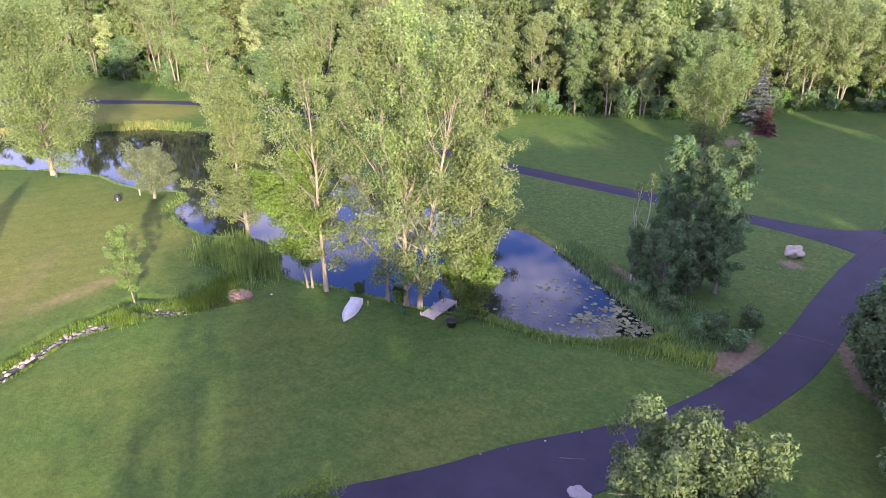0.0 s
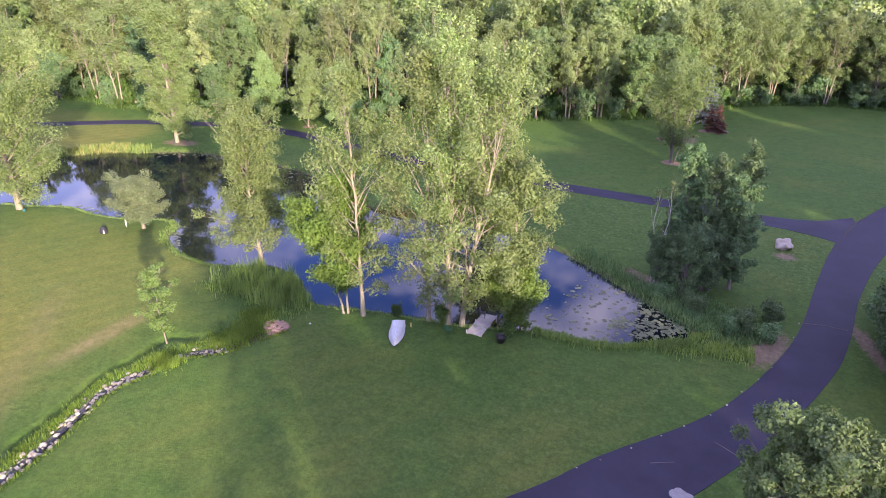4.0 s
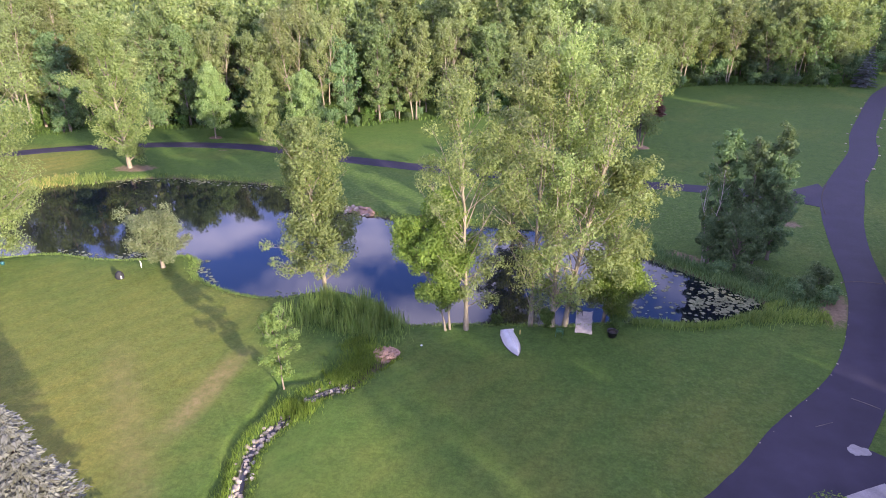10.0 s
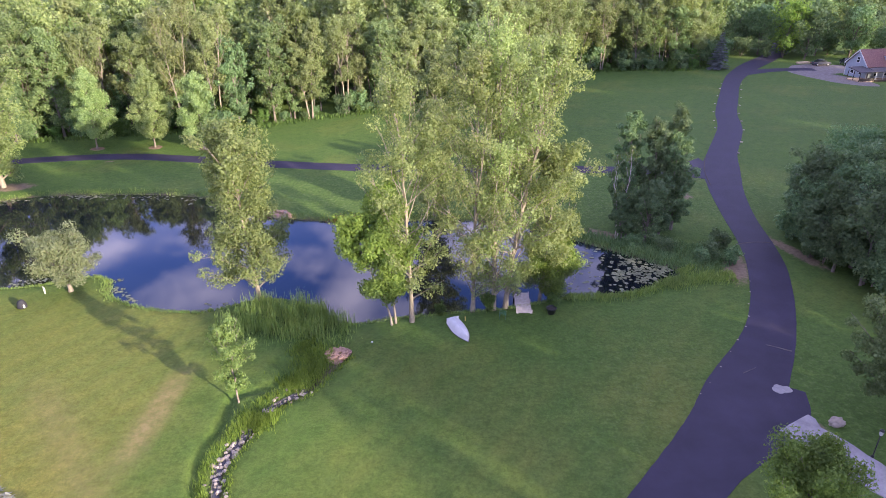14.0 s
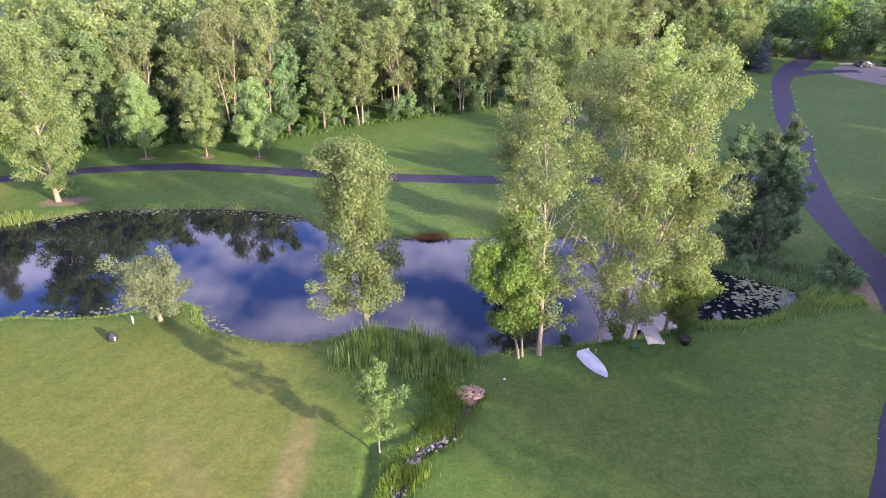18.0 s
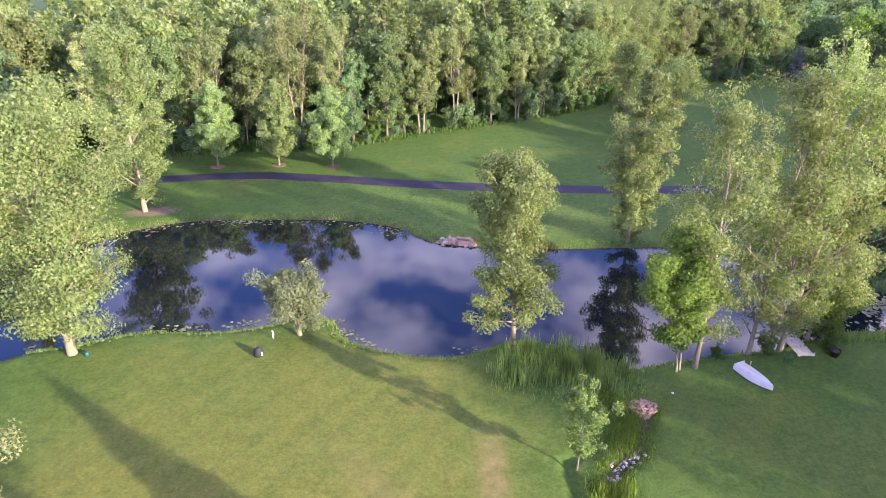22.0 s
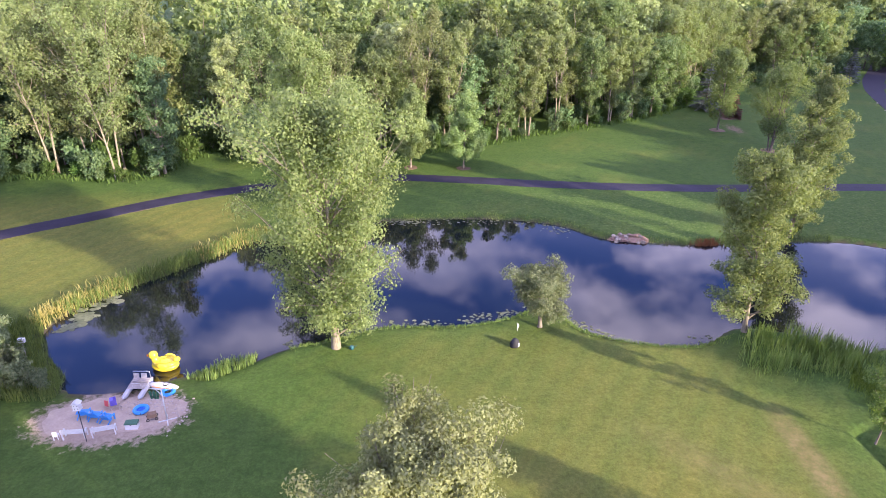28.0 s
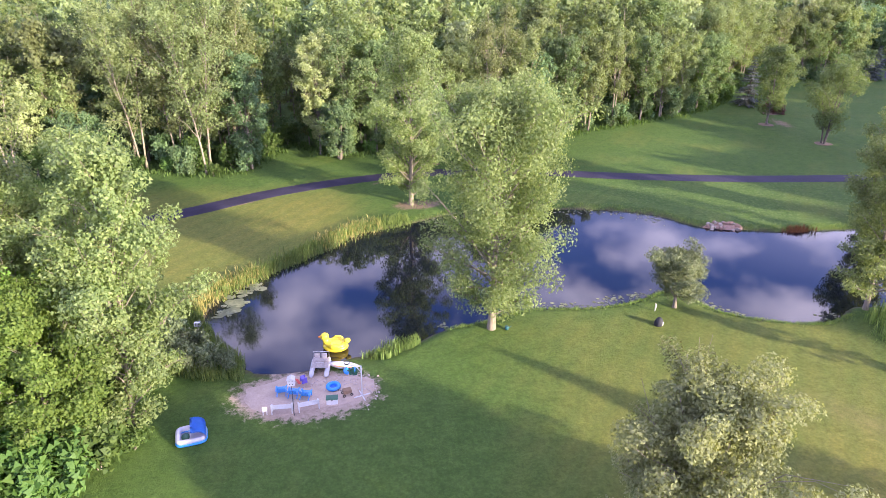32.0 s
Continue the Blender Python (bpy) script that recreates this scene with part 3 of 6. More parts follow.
def grow(seed, height, radius, profile=OVAL, base=0.2, stems=1, girth=0.2, limbs=34, rise=45, clumps=4, leaves=60, leaf=0.3, lean=(0, 0), spread=0.6,
         wobble=0.25, puff=0.2, droop=0.0, bare=0.0, slim=0.72, flat=0.8, twigs=True):
    """Stem, limb and leaf shapes of one tree standing at the origin."""
    rng = np.random.default_rng(seed)
    if twigs:
        leaf, leaves = leaf * 0.66, int(leaves * 2.3)
    prof_u, prof_r = np.array(profile).T
    trunks, limb_parts, centres, sizes = [], [], [], []
    for s in range(stems):
        ang = s / stems * 6.283 + rng.uniform(0, 1)
        foot = np.array([math.cos(ang), math.sin(ang), 0]) * (0.35 * (stems > 1) * girth * 5)
        top_h = height * (1 if s == 0 else rng.uniform(0.78, 0.96))
        tip = np.array([lean[0], lean[1], 0]) + np.array([math.cos(ang), math.sin(ang), 0]) * spread * radius * (stems > 1)
        u = np.linspace(0, 1, 12)
        path = foot + u[:, None] ** 1.4 * tip + np.cumsum(rng.standard_normal((12, 3)) * [wobble, wobble, 0], 0) * u[:, None] * 0.5
        path[:, 2] = u * top_h * 0.97
        rad = girth * (1 - 0.9 * u ** 0.8) + 0.012
        rad[0] *= 1.2
        trunks.append(tube(path, rad / (1 if stems == 1 else 1.25), 8))
        n_limb = max(3, limbs // stems)
        for k in range(n_limb):
            w = (k + rng.uniform(0, 1)) / n_limb
            h = base + (0.985 - base) * w
            start = np.array([np.interp(h, u, path[:, i]) for i in range(3)])
            r0 = np.interp(h, u, rad)
            az = k * 2.4 + rng.uniform(-0.5, 0.5) + s
            el = radians(rise * rng.uniform(0.6, 1.3) + 25 * w)
            reach = radius * np.interp(w, prof_u, prof_r) * rng.uniform(0.72, 1.15) / (1.0 if stems == 1 else 1.3)
            length = reach / max(0.45, math.cos(el))
            length = min(length, (height * 1.02 - start[2]) / max(0.2, math.sin(el)) + 0.25)
            v = np.linspace(0, 1, 5)
            way = np.array([math.cos(az) * math.cos(el), math.sin(az) * math.cos(el), math.sin(el)])
            limb = start + v[:, None] * way * length + np.cumsum(rng.standard_normal((5, 3)), 0) * 0.05 * length * v[:, None]
            limb[:, 2] -= droop * length * v ** 2 * 0.5
            limb_parts.append(tube(limb, np.maximum(r0 * 0.4 * (1 - 0.9 * v), 0.010), 5 if twigs else 3))
            if rng.uniform() < bare:
                continue
            for c in range(clumps):
                q = 0.32 + 0.68 * (c + rng.uniform(0.2, 1)) / clumps
                at = np.array([np.interp(q, v, limb[:, i]) for i in range(3)]) + rng.standard_normal(3) * 0.07 * length
                size = radius * puff * rng.uniform(0.7, 1.35) * (0.75 + 0.4 * np.interp(w, prof_u, prof_r))
                centres.append(at)
                sizes.append(size)
                if twigs and c >= clumps - 2:
                    hook = np.array([np.interp(q * 0.7, v, limb[:, i]) for i in range(3)])
                    limb_parts.append(tube([hook, (hook + at) / 2 + [0, 0, 0.06 * length], at], [max(r0 * 0.18, 0.012), 0.012, 0.006], 3))
        for _ in range(3):
            centres.append(path[-1] + rng.standard_normal(3) * [0.3, 0.3, 0.4] * radius * puff * 1.5)
            sizes.append(radius * puff * 0.8)
    centres, sizes = np.array(centres), np.array(sizes)
    count = np.maximum(6, (leaves * (sizes / sizes.mean()) ** 1.6).astype(int))
    which = np.repeat(np.arange(len(centres)), count)
    ray = rng.standard_normal((len(which), 3))
    ray /= np.linalg.norm(ray, axis=1)[:, None]
    spots = centres[which] + ray * (sizes[which] * rng.uniform(0, 1, len(which)) ** 0.45)[:, None] * [1, 1, flat]
    spots[:, 2] = np.maximum(spots[:, 2], 0.15)
    axis = np.array([lean[0] * 0.5, lean[1] * 0.5, 0])
    out = spots - axis
    out[:, 2] = 0
    out /= np.linalg.norm(out, axis=1)[:, None] + 1e-6
    return join(trunks), join(limb_parts), leaf_quads(rng, spots, leaf, ray + out * 0.45 + [0, 0, 0.35], droop, slim)


def needle_tree(seed, height, radius, layers=17, per=15, leaf=0.4, thick=1.6):
    """A conifer: straight stem, tiers of drooping boughs with sprays of needles."""
    rng = np.random.default_rng(seed)
    trunk = tube([(0, 0, 0), (0, 0, height * 0.5), (0, 0, height)], [height * 0.018, height * 0.01, 0.01], 7)
    boughs, spots, outs = [], [], []
    for k in range(layers):
        u = (k + 0.4) / layers
        z = height * (0.06 + 0.93 * u)
        reach = radius * (1 - u) ** 0.85 + 0.1
        for j in range(max(5, int(per * (1 - 0.6 * u)))):
            a = rng.uniform(0, 6.283)
            length = reach * rng.uniform(0.75, 1.12)
            d = np.array([math.cos(a), math.sin(a), 0])
            end = d * length + [0, 0, z - 0.18 * length * (1 - u) + 0.15 * length * u]
            boughs.append(tube([(0, 0, z), (d * length * 0.5 + [0, 0, z + 0.02]), end], [0.03, 0.02, 0.006], 3))
            n = int((10 + 26 * (length / radius)) * thick)
            q = rng.uniform(0.2, 1.02, n)[:, None]
            fan = np.array([-d[1], d[0], 0]) * rng.uniform(-1, 1, (n, 1)) * (0.12 + 0.22 * length) * (1.15 - q)
            spots.append(np.array([0, 0, z]) * (1 - q) + end * q + fan + rng.standard_normal((n, 3)) * [0.05, 0.05, 0.04])
            outs.append(d + fan * 1.2)
    outs = np.concatenate(outs)
    return trunk, join(boughs), leaf_quads(rng, np.concatenate(spots), leaf, outs * 0.3 + [0, 0, 0.9], 0.25, 0.42, 0.45, outs)


def meshes_of(shape, bark, leaves):
    trunk, limbs, crown = shape
    return mesh_of("trunk", *trunk, bark, True), mesh_of("branch_frame", *limbs, bark, True), mesh_of("crown", *crown, leaves)


def plant(name, meshes, label, category, x, y, turn=0.0, scale=1.0, group="", tilt=0.0):
    ob = root(name, label, category, (x, y, height_at(x, y) - 0.05), group, turn, scale)
    for kind, me in zip(("trunk", "branch_frame", "crown"), meshes):
        part(kind, me, None, ob)
    return ob


# the pond's own trees
plant("cottonwood_tree", meshes_of(grow(11, 19.6, 6.9, TALL, 0.06, 1, 0.34, 80, 36, 5, 80, 0.30, (-0.6, 0), puff=0.17), BARK_PALE, LEAF_POPLAR),
      "large pale-trunked poplar with a pinched waist on the bank", "tree", -53.3, 50.6)
plant("willow_tree", meshes_of(grow(12, 5.1, 2.9, DOME, 0.2, 1, 0.2, 44, 40, 4, 84, 0.24, (-0.9, 0.2), puff=0.22), BARK, LEAF_WILLOW),
      "small round silver-leaved willow with a leaning trunk on a grassy point", "tree", -35.6, 52.8)
plant("poplar_tree", meshes_of(grow(13, 15.5, 4.0, WIDE_FOOT, 0.07, 1, 0.22, 54, 38, 4, 84, 0.28, (-1.2, 0), puff=0.2), BARK_PALE, LEAF_POPLAR),
      "slender poplar standing in the shallows beside cattails", "tree", -17.7, 51.0)
plant("poplar_tree", meshes_of(grow(14, 11.7, 3.3, OVAL, 0.24, 2, 0.12, 44, 40, 4, 80, 0.30, (-2.0, -0.2), puff=0.24, spread=0.3), BARK_PALE, LEAF_LIME),
      "bright lime-green poplar leaning over the water on two thin stems", "tree", -5.3, 46.8)
plant("poplar_tree", meshes_of(grow(15, 20.2, 4.2, COLUMN, 0.11, 1, 0.20, 54, 46, 4, 50, 0.27, (-1.0, 0), puff=0.17, bare=0.2), BARK_PALE, LEAF_POPLAR),
      "tall poplar with a pale flared trunk beside the boat", "tree", -3.8, 47.2, group="poplars by the boat")
plant("poplar_tree", meshes_of(grow(16, 22.0, 4.8, COLUMN, 0.06, 1, 0.19, 54, 50, 4, 50, 0.27, (-0.6, 0), puff=0.17, bare=0.2), BARK_PALE, LEAF_POPLAR),
      "tall thin poplar with open branches at the water's edge", "tree", 1.5, 49.1, group="poplars by the boat")
plant("poplar_tree", meshes_of(grow(17, 24.0, 4.4, COLUMN, 0.05, 1, 0.23, 56, 52, 4, 50, 0.27, (0.4, 0), puff=0.165, bare=0.2), BARK_PALE, LEAF_POPLAR),
      "tallest poplar of the group with pale forking limbs", "tree", 3.3, 49.2, group="poplars by the boat")
plant("poplar_tree", meshes_of(grow(18, 22.8, 4.6, COLUMN, 0.06, 1, 0.22, 62, 48, 4, 50, 0.27, (3.4, 0.3), puff=0.165, bare=0.2, spread=0.3), BARK_PALE, LEAF_POPLAR),
      "tall poplar leaning over the dock", "tree", 4.4, 49.6, group="poplars by the boat")
plant("poplar_tree", meshes_of(grow(19, 14.6, 3.6, OVAL, 0.05, 1, 0.14, 38, 40, 4, 70, 0.30, (1.0, 0), puff=0.23), BARK_PALE, LEAF_POPLAR),
      "shorter poplar behind the dock with low branches", "tree", 7.7, 51.2, group="poplars by the boat")
plant("bushy_tree", meshes_of(grow(20, 5.6, 2.0, OVAL, 0.1, 2, 0.09, 26, 40, 3, 75, 0.24, puff=0.32), BARK, LEAF_LIME),
      "small bright green bushy sapling at the water's edge by the dock", "tree", 8.9, 50.9)
plant("poplar_tree", meshes_of(grow(21, 17.8, 3.5, COLUMN, 0.03, 1, 0.2, 58, 46, 4, 66, 0.33, puff=0.21), BARK_PALE, LEAF_SPRING),
      "tall narrow poplar on the far bank", "tree", -1.9, 70.6)
plant("sapling", meshes_of(grow(22, 6.3, 1.6, OVAL, 0.2, 1, 0.06, 26, 38, 3, 44, 0.2, (-0.4, 0), puff=0.22), BARK, LEAF_FRESH),
      "young thin tree with sparse leaves beside the stream", "tree", -15.7, 36.8)
plant("poplar_tree", meshes_of(grow(23, 20.6, 4.5, COLUMN, 0.05, 1, 0.3, 66, 44, 4, 72, 0.34, (-0.4, 0), puff=0.19), BARK_PALE, LEAF_POPLAR),
      "tall poplar in a mulch ring between the lane and the pond", "tree", -58.4, 80.5)
for i, (x, y, h) in enumerate(((-54.1, 97.4, 12.2), (-45.4, 98.0, 12.0), (-37.5, 97.3, 11.6))):
    plant("maple_tree", meshes_of(grow(30 + i, h, 3.1, CONE, 0.13, 1, 0.13, 56, 24, 3, 84, 0.32, puff=0.22), BARK, LEAF_SPRING),
          "young cone-shaped maple in a mulch ring by the lane", "tree", x, y, group="maples along the lane")
plant("maple_tree", meshes_of(grow(34, 13.8, 4.2, OVAL, 0.15, 1, 0.2, 40, 44, 3, 46, 0.42, puff=0.26), BARK, LEAF_WOOD),
      "oval maple in a mulch ring on the far lawn", "tree", 12.3, 118.0)
plant("crabapple_tree", meshes_of(grow(35, 13.1, 5.3, OVAL, 0.16, 3, 0.18, 54, 46, 3, 40, 0.36, spread=0.5, puff=0.2), BARK_DARK, LEAF_WOOD),
      "broad grey-green multi-stemmed tree in a mulch ring", "tree", 15.0, 104.8)
plant("dead_fir_tree", meshes_of(needle_tree(36, 4.8, 1.7, 12, 9, 0.4), BARK_DARK, NEEDLES_RUST), "rust-brown dying fir in a mulch bed", "tree", 19.9, 127.0)
plant("dead_fir_tree", meshes_of(needle_tree(37, 3.9, 1.4, 10, 8, 0.4), BARK_DARK, NEEDLES_RUST), "smaller rust-brown dying fir in a mulch bed", "tree", 18.6, 128.2)
plant("spruce_tree", meshes_of(needle_tree(38, 10.5, 2.9, 16, 14, 0.5), BARK_DARK, NEEDLES_GREY), "blue-grey spruce at the woodland edge", "tree", 17.2, 134.0)
plant("spruce_tree", meshes_of(needle_tree(39, 9.0, 2.6, 16, 14, 0.5), BARK_DARK, NEEDLES_GREY), "blue-grey spruce beside the driveway", "tree", 68.0, 162.0)
# near trees below the camera
plant("maple_tree", meshes_of(grow(40, 9.3, 3.3, DOME, 0.15, 1, 0.2, 96, 38, 4, 90, 0.26, puff=0.16), BARK, LEAF_MAPLE),
      "dense rounded green maple beside the driveway", "tree", 29.0, 34.2)
plant("maple_tree", meshes_of(grow(41, 6.9, 2.4, OVAL, 0.2, 1, 0.14, 44, 40, 4, 84, 0.2, puff=0.25), BARK, LEAF_LIME),
      "small yellow-green maple at the driveway fork", "tree", 17.2, 24.0)
plant("silver_maple_tree", meshes_of(grow(42, 11.5, 3.9, DOME, 0.06, 1, 0.2, 120, 46, 4, 110, 0.23, puff=0.18), BARK, LEAF_SILVER),
      "rounded silver maple with pale leaf undersides on the lawn", "tree", -47.7, 25.9)
plant("spruce_tree", meshes_of(needle_tree(43, 11.4, 3.3, 26, 24, 0.26, 3.4), BARK_DARK, NEEDLES_BLUE), "pale blue spruce on the lawn", "tree", -20.6, 20.0)
for i, (x, y, h, r, lx) in enumerate(((-79.6, 39.4, 19.6, 3.7, 2.4), (-83.6, 42.6, 19.4, 4.2, -0.5), (-88.5, 44.5, 20, 4.6, -1.0), (-83.0, 36.6, 12, 3.4, 0.0), (-88.0, 37.0, 15, 4.0, 0.0))):
    plant("poplar_tree", meshes_of(grow(50 + i, h, r * 1.1, COLUMN, 0.05, 1 + (i == 1), 0.2, 72, 44, 4, 76, 0.3, (lx, 0), puff=0.18, bare=0.06), BARK_PALE, LEAF_POPLAR if i < 3 else LEAF_LIME),
          "tall leafy poplar in the thicket beside the beach lawn" if i < 3 else "dense green tree in the thicket beside the beach lawn", "tree", x, y, group="thicket by the beach")
# dark clump at the pond's east end
for i, (x, y, h, r) in enumerate(((19.6, 67.6, 12.6, 1.9), (22.9, 67.2, 13.2, 2.4), (24.6, 66.0, 10.8, 1.9), (22.6, 64.6, 7.4, 2.0), (20.7, 62.8, 6.2, 1.8), (18.7, 64.0, 5.4, 1.5))):
    plant("alder_tree", meshes_of(grow(60 + i, h, r, COLUMN, 0.06, 1 + (i % 2), 0.16, 56, 46, 4, 50, 0.30, puff=0.21, bare=0.15), BARK, LEAF_DARK),
          "dark bushy alder in the clump at the pond's end", "tree", x, y, group="alder clump")
plant("dead_tree", meshes_of(grow(67, 10.6, 1.3, COLUMN, 0.3, 2, 0.09, 26, 55, 2, 8, 0.3, puff=0.25, bare=0.45, spread=0.4), DEAD, LEAF_WOOD),
      "bare bleached dead tree rising from the alder clump", "tree", 17.9, 63.8)
# thicket across the driveway
rng = np.random.default_rng(7)
for i, (x, y, h, r) in enumerate(((37.2, 55.8, 8.6, 2.5), (38.4, 53.2, 11.0, 3.0), (37.8, 62.2, 9.4, 2.6), (36.7, 59.0, 6.6, 2.2), (39.4, 56.6, 9.6, 3.2), (41.0, 60.5, 10.6, 3.8), (37.6, 61.5, 7.0, 2.8), (44.5, 56.0, 11, 4.0), (43.0, 51.4, 8.4, 3.4), (47.5, 61.5, 12.6, 4.4), (48.6, 52.6, 11, 4.2), (40.0, 66.5, 7.4, 3.0), (45.5, 68, 10, 4.0), (52, 57, 13, 4.5), (53, 66, 12, 4.4), (39.6, 50.6, 5.0, 2.6))):
    plant("thicket_tree", meshes_of(grow(70 + i, h, r, OVAL, 0.06, 1 + i % 2, 0.15, 44, 42, 4, 52, 0.36, puff=0.28, bare=0.08), BARK_DARK, LEAF_DARK),
          "dark leafy tree in the thicket across the driveway", "tree", x, y, group="driveway thicket")
for i, (x, y, h, r) in enumerate(((40.6, 57.8, 12.0, 1.2), (43.4, 61.6, 13.0, 1.3))):
    plant("dead_tree", meshes_of(grow(540 + i, h, r, COLUMN, 0.45, 2, 0.08, 22, 55, 2, 6, 0.3, puff=0.25, bare=0.7, spread=0.5), DEAD, LEAF_WOOD), "bare grey dead tree leaning out of the thicket", "tree", x, y, group="dead thicket trees")

# unseen trees added behind and beside the camera to shade lower lawn and driveway
for i, (x, y, h, r) in enumerate(((-24, 7, 14, 4.5), (-15, 1, 15, 5), (-31, 3, 14, 4.5), (38, 13, 10.5, 4.0), (41, 3, 18.5, 5.0), (46, -7, 22, 5.0), (60, 0, 23, 4.5), (46, 17, 12, 4.5), (49, 7, 19, 5.0), (54, 24, 19, 5.5), (58, 13, 16, 5.0), (57, 33, 21, 5.5), (63, 40, 23, 6.0), (66, 27, 22, 6.0), (60, 49, 20, 5.0), (70, 50, 23, 6.0), (51, -3, 22, 5),
                                (72, 66, 22, 6), (75, 74, 22, 7), (90, 82, 24, 7), (103, 98, 24, 7), (116, 110, 24, 7), (124, 134, 24, 7), (133, 128, 24, 7), (140, 142, 24, 7), (128, 120, 24, 7), (66, 60, 22, 6), (79, 76, 22, 6), (84, 88, 22, 6), (92, 96, 23, 6), (97, 108, 22, 6), (105, 114, 23, 6), (112, 126, 22, 6), (86, 76, 23, 6), (98, 90, 24, 6), (110, 104, 24, 6), (120, 116, 24, 6), (78, 62, 24, 6))):
    plant("oak_tree", meshes_of(grow(90 + i, h, r, DOME, 0.03, 1, 0.3, 40, 42, 3, 10 if x > 30 and y < 4 else 20 if 30 < x < 52 and y < 20 else 30, 0.9, puff=0.3, twigs=False), BARK_DARK, LEAF_WOOD),
          "broad leafy oak added out of view to cast shade", "tree", x, y, group="oaks round the lower lawn")

# ---- the woods ----
EDGE = spline([(-150, 70), (-125, 84), (-108, 92), (-96, 95.5), (-88, 93.5), (-82, 95), (-79.5, 102), (-76, 108.5), (-72, 104), (-64, 102), (-55, 104.5), (-45, 106), (-36, 107), (-30, 111.5), (-20, 116.5), (-8, 122.5), (5, 130),
               (14, 138), (22, 150), (38, 159.5), (60, 161), (70, 168), (76, 180), (84, 200), (88, 240)], 2.0)
# the trees that stand out along the woodland edge: x, y, height, radius, habit
FRONT = (
    (-96.1, 97.0, 25.5, 6.0, "poplar"), (-91.2, 97.8, 24.0, 4.4, "poplar"), (-86.4, 94.2, 27.5, 5.8, "poplar"), (-83.6, 99.6, 24.0, 4.2, "poplar"), (-80.8, 96.4, 15.6, 3.2, "dark"), (-103.0, 93.4, 8.4, 3.2, "bush"),
    (-71.2, 103.2, 17.0, 3.4, "silver"), (-66.6, 103.2, 17.6, 4.2, "maple"), (-68.2, 100.6, 9.0, 3.0, "bush"), (-62.5, 104.0, 16.4, 3.6, "maple"), (-56.4, 106.2, 17.6, 3.8, "open"), (-49.6, 107.6, 15.8, 3.6, "poplar"), (-43.7, 107.2, 21.4, 4.6, "open"), (-38.4, 108.6, 19.4, 3.8, "open"),
    # the dark tree at x -35.4 stands in for a shaded gap
    (-35.4, 109.8, 14.0, 3.0, "dark"), (-30.0, 112.6, 16.0, 3.4, "maple"), (-24.2, 115.4, 16.4, 3.2, "poplar"), (-18.0, 118.8, 17.0, 3.3, "open"), (-11.4, 122.0, 15.2, 3.2, "maple"), (-6.1, 124.8, 15.6, 3.2, "pale"), (-0.8, 127.8, 15.2, 3.4, "pale"), (4.6, 131.4, 13.6, 3.3, "maple"),
    (9.2, 137.0, 14.0, 4.0, "maple"), (13.0, 142.0, 20.6, 4.6, "poplar"), (22.7, 153.4, 19.5, 5.2, "poplar"), (28.4, 157.0, 18.4, 4.8, "poplar"), (38.9, 161.0, 16.8, 4.2, "open"), (47.6, 162.0, 12.6, 3.6, "maple"), (54.2, 163.0, 17.0, 3.4, "open"), (62.6, 164.0, 12.8, 3.4, "pale"))


def wood_kinds(leaf, leaves, limbs, sides_seed):
    made = []
    for i, (h, r, prof, bark, foliage, base, stems, bare) in enumerate((
            (18.0, 3.6, COLUMN, BARK_PALE, LEAF_WOOD_PALE, 0.22, 1, 0.12), (16.5, 4.0, OVAL, BARK, LEAF_WOOD, 0.16, 1, 0.05), (19.0, 3.2, COLUMN, BARK_PALE, LEAF_WOOD, 0.3, 2, 0.2),
            (14.5, 3.8, OVAL, BARK, LEAF_MAPLE, 0.12, 1, 0.0), (18.5, 4.4, DOME, BARK_PALE, LEAF_POPLAR, 0.3, 2, 0.15), (15.5, 3.4, OVAL, BARK, LEAF_WOOD_PALE, 0.2, 1, 0.15),
            (8.0, 3.0, CONE, BARK_DARK, LEAF_DARK, 0.06, 1, 0.0), (16.5, 3.6, OVAL, BARK, LEAF_SILVER, 0.2, 1, 0.0))):
        shape = grow(sides_seed + i, h, r, prof, base, stems, 0.17, limbs, 50, 3, leaves, leaf, puff=0.23, bare=bare, twigs=False)
        made.append((shape, bark, foliage))
    return made


